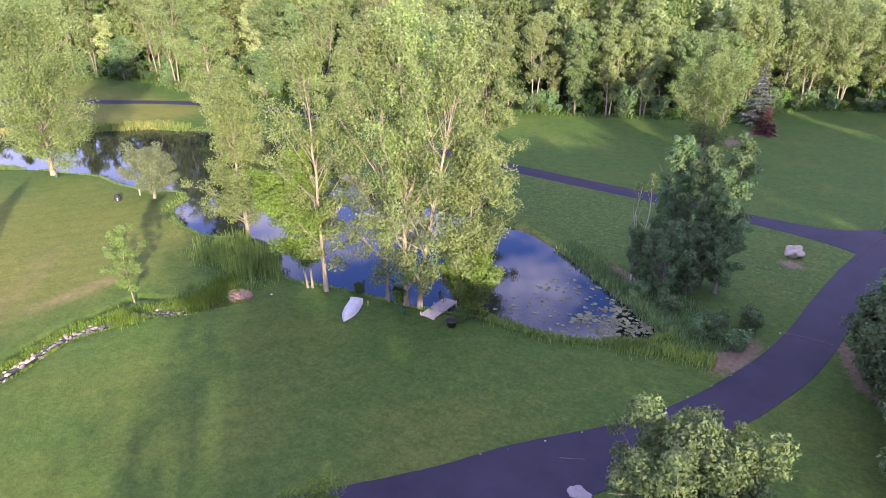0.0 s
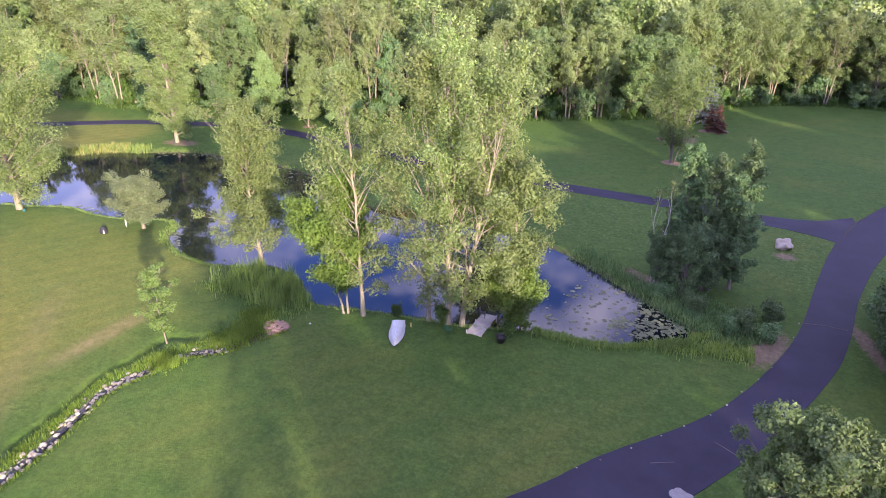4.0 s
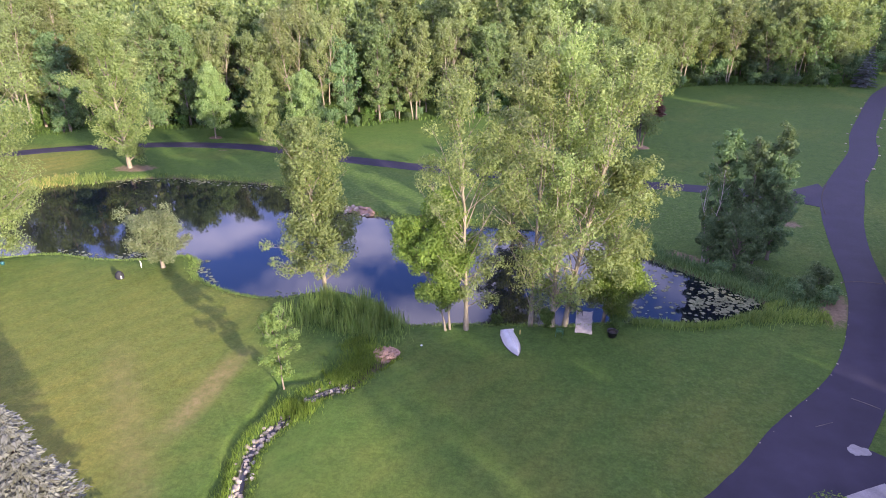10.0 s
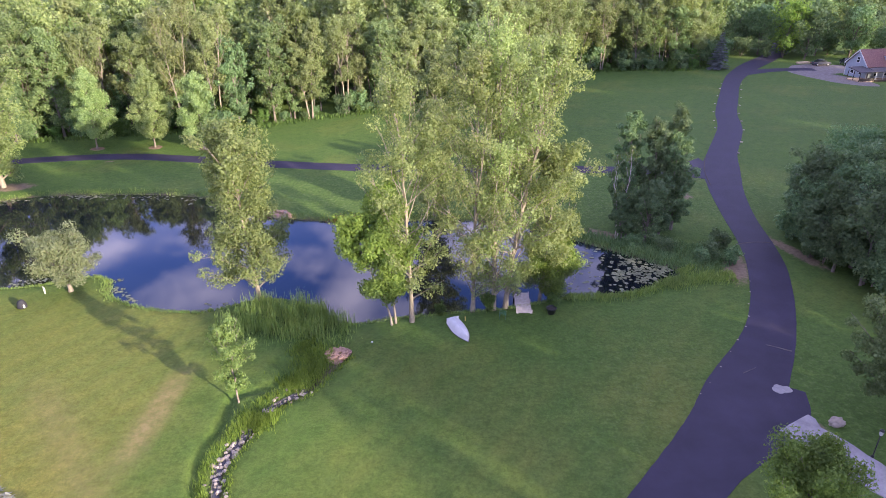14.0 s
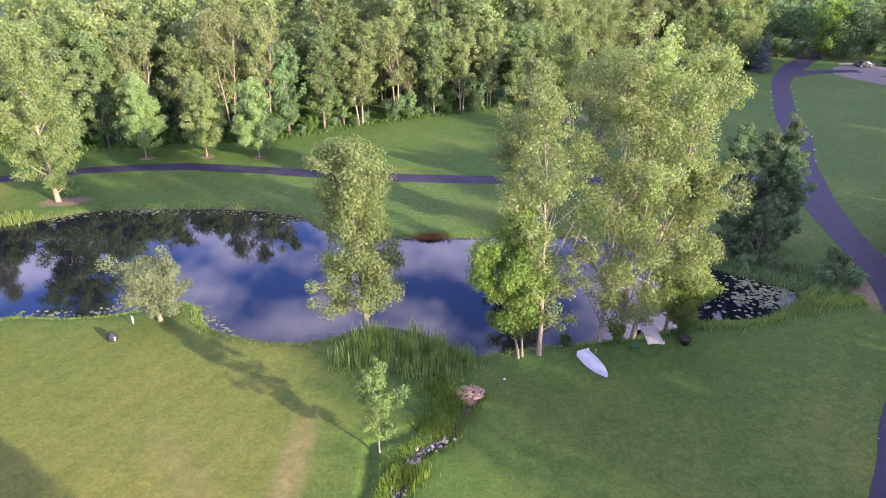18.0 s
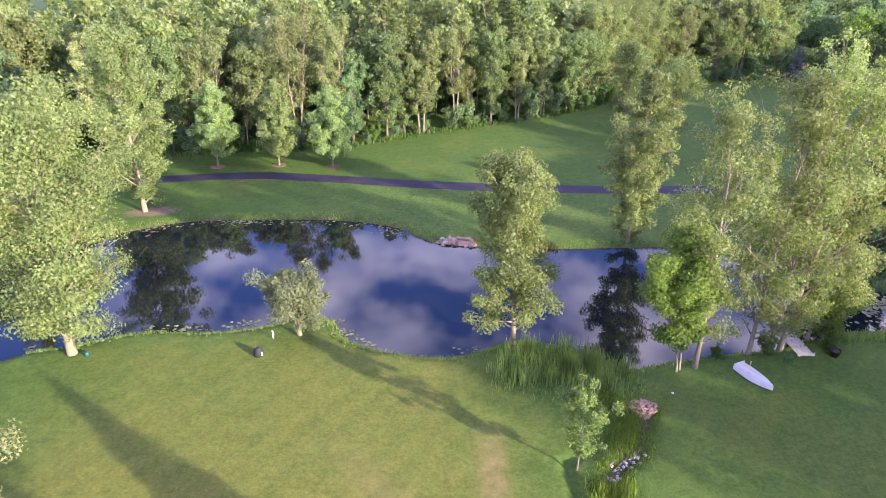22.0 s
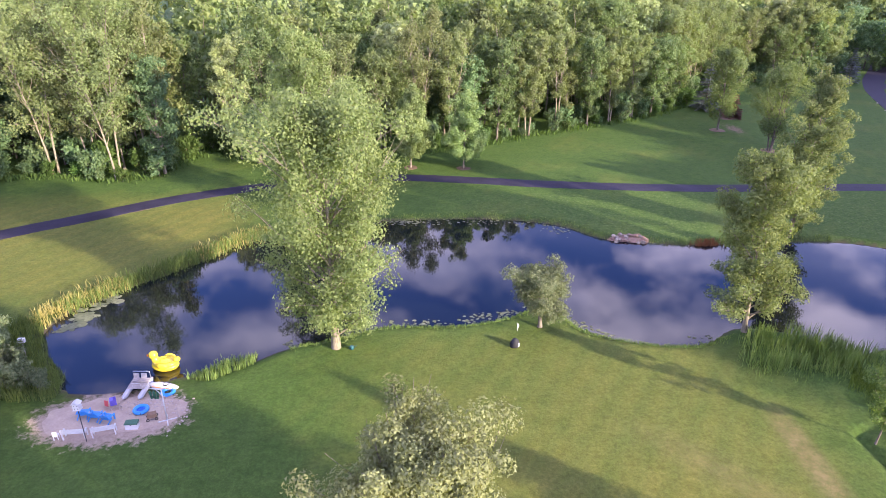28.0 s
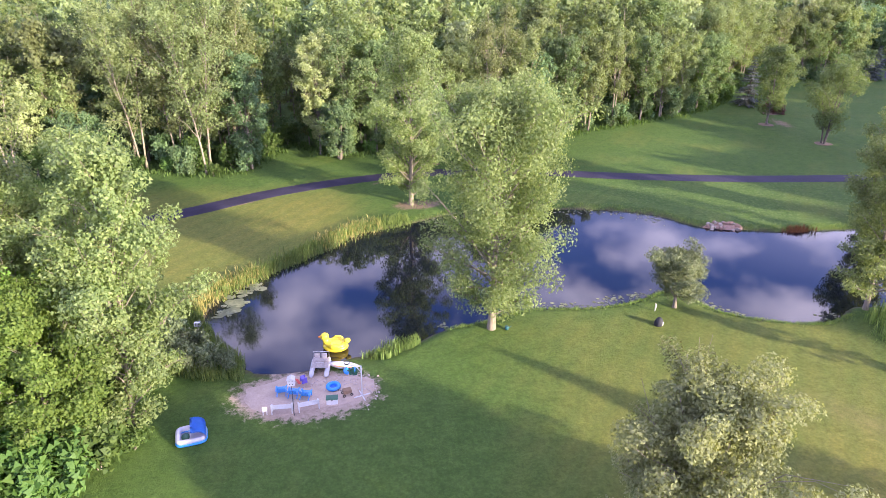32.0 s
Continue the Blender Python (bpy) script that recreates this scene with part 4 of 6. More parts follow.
def build_front():
    habits = {"poplar": (COLUMN, 0.22, 2, 58, 50, 0.10, BARK_PALE, LEAF_WOOD_PALE, "poplar_tree", "tall pale-stemmed poplar at the woodland edge"),
              "open": (OVAL, 0.34, 2, 48, 56, 0.38, BARK_PALE, LEAF_WOOD_PALE, "poplar_tree", "thin half-bare poplar with pale stems at the woodland edge"),
              "pale": (OVAL, 0.16, 2, 46, 54, 0.12, BARK_PALE, LEAF_WOOD_PALE, "woodland_tree", "grey-green tree with thin pale stems at the woodland edge"),
              "maple": (OVAL, 0.10, 1, 54, 46, 0.0, BARK, LEAF_MAPLE, "maple_tree", "dense green maple at the woodland edge"),
              "dark": (COLUMN, 0.10, 1, 50, 46, 0.0, BARK, LEAF_DARK, "woodland_tree", "dark green columnar tree at the woodland edge"),
              "bush": (DOME, 0.05, 3, 48, 40, 0.0, BARK, LEAF_DARK, "bushy_tree", "low dark bushy tree at the woodland edge"),
              "silver": (OVAL, 0.14, 1, 58, 50, 0.0, BARK, LEAF_SILVER, "silver_maple_tree", "silver-leaved maple with pale undersides at the woodland edge")}
    for i, (x, y, h, r, habit) in enumerate(FRONT):
        prof, base, stems, limbs, rise, bare, bark, foliage, name, label = habits[habit]
        shape = grow(400 + i, h, r, prof, base, stems, 0.2, limbs, rise, 4, 30, 0.42, puff=0.2, bare=bare, spread=0.45)
        plant(name, meshes_of(shape, bark, foliage), label, "tree", x, y, group="woodland edge trees")


def build_woods():
    rng = np.random.default_rng(5)
    near_kinds = [meshes_of(*k) for k in wood_kinds(0.42, 42, 40, 100)]
    far_kinds = wood_kinds(0.75, 14, 24, 120)
    spots = []
    for row in range(19):
        depth = 1.5 + row * (4.2 if row < 8 else 6.0) - (0 if row < 8 else 14)
        step = 4.4 if row < 8 else 6.4
        line = spline(EDGE, 1.0)
        way = np.gradient(line, axis=0)
        way /= np.linalg.norm(way, axis=1)[:, None]
        shifted = line + np.c_[-way[:, 1], way[:, 0]] * depth
        keep = shifted[rng.integers(0, 3)::int(step)]
        spots += [(x + rng.normal(0, 1.1), y + rng.normal(0, 1.1), row) for x, y in keep]
    taken, things = [], []
    far_shapes = {}
    grid = set()
    spots.sort(key=lambda s: s[2])
    for x, y, row in spots:
        cell = 3.0 if row < 8 else 4.4
        key = (round(x / cell), round(y / cell))
        if row < 2 and min(math.hypot(x - f[0], y - f[1]) for f in FRONT) < 2.6:
            continue
        if key in grid or y < 60 or (x > 74 and y < 215) or outline_distance(np.array([(x, y)]), EDGE, False)[0] < 0.8:
            continue
        grid.add(key)
        taken.append((x, y, row))
    names = {0: "poplar_tree", 4: "poplar_tree", 3: "maple_tree", 6: "bushy_tree", 7: "silver_maple_tree"}
    labels = ("tall pale-barked poplar at the woodland edge", "rounded green tree in the woods", "thin twin-stemmed tree in the woods", "dense green maple in the woods", "spreading pale-stemmed poplar in the woods",
              "grey-green tree in the woods", "low tree with dark leaves standing in for woodland shade", "silver-leaved maple in the woods")
    protos = {}
    for x, y, row in taken:
        # more dark-leaved low trees in inner rows, their colour standing for deep shade
        kind = int(rng.choice(8, p=[0.2, 0.16, 0.14, 0.12, 0.14, 0.12, 0.08, 0.04])) if row in (0, 1) or row > 7 else int(rng.choice(8, p=[0.17, 0.13, 0.12, 0.07, 0.11, 0.09, 0.28, 0.03]))
        scale, turn = rng.uniform(0.72, 1.22) * (0.86 if x > -75 and row < 2 else 1.0), rng.uniform(0, 360)
        if len(things) < 290 and row < 8:
            m = pose(x, y, -0.05, 0, 0, turn) @ Matrix.Scale(scale, 4)
            if kind not in protos:
                protos[kind] = plant(names.get(kind, "woodland_tree"), near_kinds[kind], labels[kind], "tree", x, y, turn, 1.0, "woodland trees")
                protos[kind].matrix_basis = m
                things.append(protos[kind])
            else:
                ob = copy_thing(protos[kind], pose(x, y, -0.05, 0, 0, turn))
                ob.matrix_basis = m
                things.append(ob)
        else:
            (trunk, limbs, crown), bark, foliage = far_kinds[kind]
            c, s = math.cos(turn) * scale, math.sin(turn) * scale
            m = np.array([[c, s, 0], [-s, c, 0], [0, 0, scale]])
            far_shapes.setdefault(foliage.name, [foliage, []])[1].append((crown[0] @ m + [x, y, 0], crown[1]))
            far_shapes.setdefault(bark.name, [bark, []])[1].append((trunk[0] @ m + [x, y, 0], trunk[1]))
    woods = root("far_woods", "deep woodland canopy behind the front trees", "woods", (0, 120, 0))
    woods["kind"] = "stuff"
    for mat, pieces in far_shapes.values():
        verts, faces = join(pieces)
        ob = part("wood_trunks" if "bark" in mat.name else "canopy", mesh_of("canopy", verts - [0, 120, 0], faces, mat), mat, woods)
        ob["kind"] = "stuff"
    print("woods", len(things), len(taken))


build_front()
build_woods()


# ---- shapes for small things ----
def box(sx, sy, sz, at=(0, 0, 0), turn=(0, 0, 0), soft=0.01, bm=None):
    """A bevelled block centred at a place."""
    own = bmesh.new()
    bmesh.ops.create_cube(own, size=1, matrix=Matrix.Diagonal((sx, sy, sz, 1)))
    if soft:
        bmesh.ops.bevel(own, geom=own.edges[:], offset=min(soft, min(sx, sy, sz) * 0.45), segments=2, affect="EDGES", profile=0.6)
    bmesh.ops.transform(own, matrix=pose(*at, *turn), verts=own.verts)
    if bm is None:
        return own
    me = bpy.data.meshes.new("piece")
    own.to_mesh(me)
    own.free()
    bm.from_mesh(me)
    bpy.data.meshes.remove(me)
    return bm


def rod(points, radius, sides=8):
    """A round bar or bent pipe with closed ends."""
    radii = radius if isinstance(radius, (list, tuple)) else [radius] * len(points)
    v, f = tube(points, radii, sides)
    bm = bmesh.new()
    vs = [bm.verts.new(p) for p in v]
    for q in f:
        bm.faces.new([vs[i] for i in q])
    bm.faces.new(vs[:sides][::-1])
    bm.faces.new(vs[-sides:])
    for face in bm.faces:
        face.smooth = True
    return bm


def lathe(profile, sides=20, at=(0, 0, 0)):
    """A turned shape from rows of radius, height."""
    bm = bmesh.new()
    rings = []
    for r, z in profile:
        rings.append([bm.verts.new((at[0] + r * math.cos(k / sides * 6.2832), at[1] + r * math.sin(k / sides * 6.2832), at[2] + z)) for k in range(sides)])
    for a, b in zip(rings, rings[1:]):
        for k in range(sides):
            bm.faces.new((a[k], a[(k + 1) % sides], b[(k + 1) % sides], b[k])).smooth = True
    bm.faces.new(rings[0][::-1])
    bm.faces.new(rings[-1])
    return bm


def ring_torus(big, small, at=(0, 0, 0), squash=1.0, wide=(1, 1)):
    bm = bmesh.new()
    n, m = 28, 10
    vs = [[bm.verts.new((at[0] + wide[0] * (big + small * math.cos(b)) * math.cos(a), at[1] + wide[1] * (big + small * math.cos(b)) * math.sin(a), at[2] + small * squash * math.sin(b)))
           for b in (j / m * 6.2832 for j in range(m))] for a in (i / n * 6.2832 for i in range(n))]
    for i in range(n):
        for j in range(m):
            bm.faces.new((vs[i][j], vs[(i + 1) % n][j], vs[(i + 1) % n][(j + 1) % m], vs[i][(j + 1) % m])).smooth = True
    return bm


def blob(radii, at=(0, 0, 0), rough=0.12, seed=1, level=2, flat_foot=False):
    """A rounded, slightly uneven lump, such as a field stone or a soft cushion."""
    bm = bmesh.new()
    bmesh.ops.create_icosphere(bm, subdivisions=level, radius=1)
    for v in bm.verts:
        k = 1 + rough * noise.noise(v.co * 1.7 + Vector((seed * 3.1, seed, 0))) * 2
        v.co = Vector((v.co.x * radii[0] * k, v.co.y * radii[1] * k, v.co.z * radii[2] * k))
        if flat_foot and v.co.z < -radii[2] * 0.5:
            v.co.z = -radii[2] * 0.5
        v.co += Vector(at)
    for f in bm.faces:
        f.smooth = rough < 0.2
    return bm


WHITE = plain("white painted wood", (0.62, 0.61, 0.61), 0.5, grain=0.1)
HULL = plain("weathered white hull", (0.52, 0.51, 0.54), 0.4, grain=0.16, scale=2.0)
DARK_TRIM = plain("dark rubber trim", (0.03, 0.03, 0.035), 0.6)
PLANK = plain("weathered grey planks", (0.42, 0.37, 0.34), 0.8, grain=0.3, scale=4)
BLUE = plain("bright blue plastic", (0.03, 0.28, 0.72), 0.35, grain=0.1)
BLUE_CLOTH = plain("bright blue tarpaulin", (0.03, 0.17, 0.62), 0.55, grain=0.15, scale=3)
GREEN = plain("dark green plastic", (0.03, 0.12, 0.07), 0.45)
RED = plain("faded red plastic", (0.55, 0.06, 0.06), 0.4)
PURPLE = plain("purple plastic", (0.16, 0.12, 0.50), 0.4)
YELLOW = plain("glossy yellow vinyl", (0.72, 0.56, 0.04), 0.25, grain=0.06, scale=1.5)
ORANGE = plain("orange vinyl", (0.85, 0.25, 0.02), 0.3)
BLACK = plain("black plastic", (0.015, 0.015, 0.018), 0.45)
BROWN = plain("brown canvas and wood", (0.24, 0.15, 0.09), 0.7)
ALU = plain("brushed aluminium", (0.62, 0.60, 0.60), 0.35, 0.7, 0.12)
SLATE = plain("dark slate shingles", (0.07, 0.065, 0.07), 0.85, grain=0.35, scale=3)
RUST_ROOF = plain("red-brown shingles", (0.20, 0.10, 0.085), 0.85, grain=0.35, scale=3)
SIDING = plain("grey blue siding", (0.30, 0.33, 0.38), 0.7, grain=0.08, scale=1.0)
GLASS = plain("dark window glass", (0.02, 0.025, 0.03), 0.08, grain=0.1)
CAR_PAINT = plain("dark grey car paint", (0.10, 0.105, 0.125), 0.25, 0.5, 0.06)
TRUCK_PAINT = plain("dark truck paint", (0.05, 0.055, 0.07), 0.25, 0.3, 0.06)
TYRE = plain("tyre rubber", (0.02, 0.02, 0.02), 0.8)
TEAL = plain("teal plastic", (0.02, 0.10, 0.12), 0.5)
POST_YELLOW = plain("yellow painted post", (0.55, 0.42, 0.12), 0.6)
BED = plain("dark garden soil", (0.05, 0.04, 0.035), 0.95, grain=0.3)
WOOD = plain("raw timber", (0.45, 0.34, 0.24), 0.8, grain=0.25)


# ---- beside the boat and dock ----
def rowing_boat(x, y, turn):
    """A small boat lying keel up; the bow points along -y before it is turned."""
    boat = root("rowing_boat", "white upturned rowing boat with dark gunwale on the grass", "boat", (x, y, 0.0), turn=turn)
    bm = bmesh.new()
    stations, ribs = 15, 11
    rows = []
    for i in range(stations):
        u = i / (stations - 1)
        half = 0.66 * (1 - max(0, (u - 0.30) / 0.70) ** 2.4) * (0.90 + 0.1 * min(1, u / 0.3)) + 0.012
        depth = 0.50 + 0.06 * u
        row = []
        for j in range(ribs):
            a = (j / (ribs - 1) * 2 - 1)
            flare = math.copysign(abs(a) ** 0.8, a)
            z = depth * (1 - abs(a) ** 3.2) * (1 - 0.12 * u) + 0.03
            row.append(bm.verts.new((flare * half * (1 + 0.04 * (1 - abs(a))), 1.55 - 3.25 * u - 0.10 * (1 - abs(a)) * u * -1, z)))
        rows.append(row)
    for a, b in zip(rows, rows[1:]):
        for j in range(ribs - 1):
            bm.faces.new((a[j], a[j + 1], b[j + 1], b[j])).smooth = True
    part("hull", bm, HULL, boat)
    part("transom", box(1.14, 0.05, 0.44, (0, 1.56, 0.27), soft=0.04), HULL, boat, "flat white transom board")
    part("keel", rod([(0, 1.5, 0.535), (0, 0.2, 0.55), (0, -1.0, 0.50), (0, -1.68, 0.36)], [0.028, 0.03, 0.03, 0.02], 6), WHITE, boat, "raised white keel strip")
    for side in (-1, 1):
        part("chine", rod([(0.4 * side, 1.5, 0.44), (0.41 * side, 0.2, 0.47), (0.3 * side, -0.9, 0.46), (0.05 * side, -1.6, 0.40)], 0.014, 6), HULL, boat)
        line = []
        for i in range(stations):
            u = i / (stations - 1)
            half = 0.66 * (1 - max(0, (u - 0.30) / 0.70) ** 2.4) * (0.90 + 0.1 * min(1, u / 0.3)) + 0.02
            line.append((side * half, 1.55 - 3.25 * u, 0.035))
        part("gunwale", rod(line, 0.032, 6), DARK_TRIM, boat, "dark rubber gunwale")
    return boat


rowing_boat(0.25, 45.65, -158.5 + 180)

dock = root("wooden_dock", "weathered grey plank dock reaching over the water", "dock", (5.95, 48.3, 0.0), turn=-2)
for k in range(24):
    part("plank", box(1.34, 0.135, 0.04, (0, 0.1 + k * 0.147, 0.10), (0, 0, random.uniform(-0.5, 0.5)), 0.006), PLANK, dock)
for side in (-1, 1):
    part("beam", box(0.08, 3.5, 0.14, (0.55 * side, 1.8, 0.0), soft=0.01), PLANK, dock)
    for yy in (0.15, 2.0, 3.4):
        part("post", rod([(0.66 * side, yy, -1.4), (0.66 * side, yy, 0.30)], 0.055), PLANK, dock)


def folding_chair(name, mat, label, x, y, z, turn, group=""):
    ch = root(name, label, "chair", (x, y, z), group, turn)
    part("seat", box(0.50, 0.46, 0.035, (0, 0, 0.40), soft=0.012), mat, ch)
    part("backrest", box(0.50, 0.035, 0.46, (0, 0.25, 0.68), (-12, 0, 0), 0.012), mat, ch)
    for sx in (-1, 1):
        for sy in (-1, 1):
            part("leg", rod([(0.23 * sx, 0.2 * sy, 0), (0.23 * sx, 0.2 * sy, 0.42)], 0.018, 6), mat, ch)
        part("armrest", box(0.05, 0.44, 0.03, (0.27 * sx, 0.02, 0.60), soft=0.01), mat, ch)
        part("arm_post", rod([(0.27 * sx, -0.17, 0.38), (0.27 * sx, -0.17, 0.60)], 0.014, 6), mat, ch)
    return ch


folding_chair("deck_chair", BLACK, "black folding chair on the dock", 5.65, 51.2, 0.13, 100)


def slatted_chair(x, y, turn):
    ch = root("lawn_chair", "dark green slatted metal lawn chair on the grass", "chair", (x, y, 0), turn=turn)
    for k in range(6):
        part("slat", box(0.035, 0.44, 0.02, (-0.22 + k * 0.088, 0, 0.40), soft=0.004), GREEN, ch)
        part("back_slat", box(0.035, 0.02, 0.42, (-0.22 + k * 0.088, 0.24, 0.66), (-10, 0, 0), 0.004), GREEN, ch)
    for sx in (-1, 1):
        part("leg", rod([(0.27 * sx, -0.24, 0), (0.27 * sx, -0.22, 0.62), (0.27 * sx, 0.26, 0.62), (0.27 * sx, 0.28, 0)], 0.02, 6), GREEN, ch)
    part("top_rail", rod([(-0.27, 0.28, 0.88), (0.27, 0.28, 0.88)], 0.02, 6), GREEN, ch)


slatted_chair(4.0, 47.7, 170)
tub = root("planter_tub", "black plastic tub standing at the water's edge", "tub", (8.3, 48.4, 0))
part("body", lathe([(0.30, 0), (0.42, 0.5), (0.46, 0.52), (0.46, 0.56), (0.40, 0.55), (0.38, 0.42)], 18), BLACK, tub)
part("rim", ring_torus(0.45, 0.025, (0, 0, 0.55)), BLACK, tub)
part("soil", lathe([(0.39, 0.40), (0.39, 0.46), (0.1, 0.48)], 16), BED, tub)
tagged(part("mooring_post", rod([(0, 0, -0.3), (0, 0, 0.38), (0, 0, 0.42)], [0.05, 0.05, 0.03]), POST_YELLOW), "short yellow post near the upturned boat", "post").location = (0.75, 47.3, 0)
stake = root("garden_light", "small white garden stake light on the lawn", "lamp", (-6.9, 43.8, 0))
part("stake", rod([(0, 0, 0), (0, 0, 0.22)], 0.012, 6), DARK_TRIM, stake)
part("cap", lathe([(0.05, 0.2), (0.09, 0.23), (0.09, 0.28), (0.02, 0.33)], 12), WHITE, stake)


# ---- stones ----
PALE_STONE = plain("pale beach pebbles", (0.50, 0.41, 0.36), 0.85, grain=0.35, scale=3)
RED_STONE = plain("reddish rubble", (0.30, 0.19, 0.145), 0.9, grain=0.45, scale=3)


def stone_set(mat, level):
    made = []
    for k in range(7):
        bm = blob((0.5, 0.42, 0.34), rough=0.22, seed=k + 3, level=level)
        me = bpy.data.meshes.new("stone")
        bm.to_mesh(me)
        bm.free()
        me.materials.append(mat)
        made.append(me)
    return made


STONES, PEBBLE_SET, RUBBLE = stone_set(STONE, 2), stone_set(PALE_STONE, 1), stone_set(RED_STONE, 1)


def stone(parent, x, y, z, size, name="stone", rng=random, kinds=None):
    ob = new(name, (kinds or STONES)[rng.randrange(7)])
    ob.parent = parent
    ob.matrix_basis = pose(x, y, z, rng.uniform(-20, 20), rng.uniform(-20, 20), rng.uniform(0, 360)) @ Matrix.Diagonal((size * rng.uniform(0.8, 1.25), size * rng.uniform(0.8, 1.2), size * rng.uniform(0.7, 1.1), 1))
    return ob


def boulder(x, y, size, seed, label):
    ob = part("boulder", blob((size, size * 0.75, size * 0.62), rough=0.22, seed=seed, level=4), STONE)
    ob.matrix_basis = pose(x, y, size * 0.3, 0, 0, seed * 40)
    tagged(ob, label, "rock")


boulder(29.5, 78.7, 1.05, 2, "large pale boulder beside the driveway fork")
boulder(25.2, 34.0, 0.55, 5, "grey boulder beside the gravel drive")
creek = ribbon("creek_bed", [(*p, 0.36) for p in STREAM[9::3]], PEBBLES, "dark wet creek bed lined with stones", top=-0.33, category="stream")
rnd = random.Random(8)
for k, p in enumerate(STREAM[9:66]):
    if 34.2 < p[1] < 35.6:
        continue
    for _ in range(6):
        off = rnd.gauss(0, 0.3)
        x, y = p[0] + off, p[1] + rnd.gauss(0, 0.3)
        stone(creek, x, y, max(height_at(x, y), -0.3) + 0.03, rnd.uniform(0.12, 0.36) * (1.2 if p[1] < 33 else 0.8), rng=rnd)
isle = blot("stone_bank", -21.2, 71.1, 2.6, 1.0, -8, RED_STONE, "heap of brown earth and field stones at the pond's edge", "rocks", 4, top=0.12, ragged=0.15, kind="")
for k in range(46):
    a, r = rnd.uniform(0, 6.28), rnd.uniform(0, 1) ** 0.6
    x, y = -21.2 + math.cos(a) * r * 2.6, 71.0 + math.sin(a) * r * 1.1
    stone(isle, x, y, height_at(x, y) + 0.2 - 0.1 * r, rnd.uniform(0.2, 0.7), rng=rnd, kinds=STONES if k % 3 == 0 else RUBBLE)
pile = blot("rubble_heap", -9.5, 42.6, 1.15, 0.8, 35, RED_STONE, "low heap of reddish rubble beside the creek", "rubble", 9, top=0.07, ragged=0.15, kind="")
for k in range(120):
    a, r = rnd.uniform(0, 6.28), rnd.uniform(0, 1) ** 0.5
    stone(pile, -9.5 + math.cos(a) * r * 1.1, 42.6 + math.sin(a) * r * 0.8, 0.09 - 0.06 * r, rnd.uniform(0.12, 0.34), rng=rnd, kinds=RUBBLE)
# ---- patches on the ground ----
beach = blot("beach", -68.5, 43.1, 4.7, 2.6, -4, SAND, "pale sand beach sloping into the pond", "beach", 3, top=0.03, ragged=0.3)
for k in range(150):
    x, y = rnd.gauss(-66.3, 1.3), rnd.gauss(44.2, 0.45)
    if rnd.random() < 0.35:
        x, y = rnd.gauss(-64.0, 0.5), rnd.gauss(42.8, 0.9)
    stone(beach, x, y, height_at(x, y) + 0.06, rnd.uniform(0.08, 0.2), "pebble", rng=rnd, kinds=PEBBLE_SET)
for i, (x, y, r) in enumerate(((-54.1, 97.4, 1.1), (-45.4, 98.0, 1.1), (-37.5, 97.3, 1.1), (12.3, 118.0, 1.5), (15.0, 104.8, 1.5))):
    blot("mulch_ring", x, y, r, r * 0.9, 0, MULCH, "ring of reddish bark mulch round a tree", "mulch", 20 + i, 0.05, 0.12)
blot("mulch_bed", 19.4, 127.4, 2.6, 1.7, 20, MULCH, "reddish mulch bed under the dying firs", "mulch", 32, 0.05, 0.15)
blot("concrete_patch", 23.3, 37.7, 0.7, 0.55, 25, CONCRETE, "pale concrete patch at the driveway's edge", "concrete", 39, 0.075, 0.4)
ribbon("gravel_drive", [(22.4, 34.2, 3.0), (23.4, 32.4, 2.6), (24.7, 29.8, 2.6), (26.6, 26.6, 2.8), (30.5, 21, 2.8), (34, 10, 2.8)], CONCRETE, "pale worn concrete drive leading from the asphalt", top=0.045, jag=0.1)
for pts, w, mat, label in (([(30.5, 62.1), (32.4, 62.5), (34.1, 62.4)], 0.04, GRAVEL, "pale sealed crack across the asphalt"), ([(24.8, 43.3), (25.6, 42.9), (26.4, 42.4)], 0.035, GRAVEL, "pale sealed crack across the asphalt"),
                       ([(34.6, 80.0), (35.6, 84.5), (36.9, 88.4), (38.6, 92.2)], 0.12, BED, "dark joint where the lane meets the driveway"), ([(21.3, 39.6), (22.6, 40.3)], 0.03, GRAVEL, "pale sealed crack across the asphalt")):
    ribbon("asphalt_seam", [(*p, w) for p in pts], mat, label, top=0.066)
rnd = random.Random(3)
edge_line = spline([(17.5, 37.3), (23.2, 44.1), (25.5, 47.7), (27.5, 51.9), (29.3, 56.2), (30.7, 62)], 2.1)
for x, y in edge_line:
    ob = stone(None, x - 0.25 + rnd.gauss(0, 0.05), y, 0.02, rnd.uniform(0.08, 0.2), "edge_stone", rng=rnd)
    tagged(ob, "small pale stone at the driveway's edge", "rock", "driveway edge stones")
for x, y in spline([(46.3, 108.2), (50.4, 119.4), (56.4, 132.6), (62.3, 145)], 6.0):
    tagged(stone(None, x, y, 0.03, rnd.uniform(0.3, 0.5), "edge_stone", rng=rnd), "small pale stone at the driveway's edge", "rock", "driveway edge stones")
for x, y in spline([(44.2, 94), (50.6, 106.8), (54.6, 118), (60.6, 131), (66.4, 144.2)], 6.5):
    tagged(stone(None, x, y, 0.03, rnd.uniform(0.3, 0.5), "edge_stone", rng=rnd), "small pale stone at the driveway's edge", "rock", "driveway edge stones")
lamp = root("lamp_post", "black lamp post with a glass lantern by the drive", "lamp post", (25.8, 31.0, 0))
part("pole", rod([(0, 0, 0), (0, 0, 1.75)], [0.045, 0.035]), BLACK, lamp)
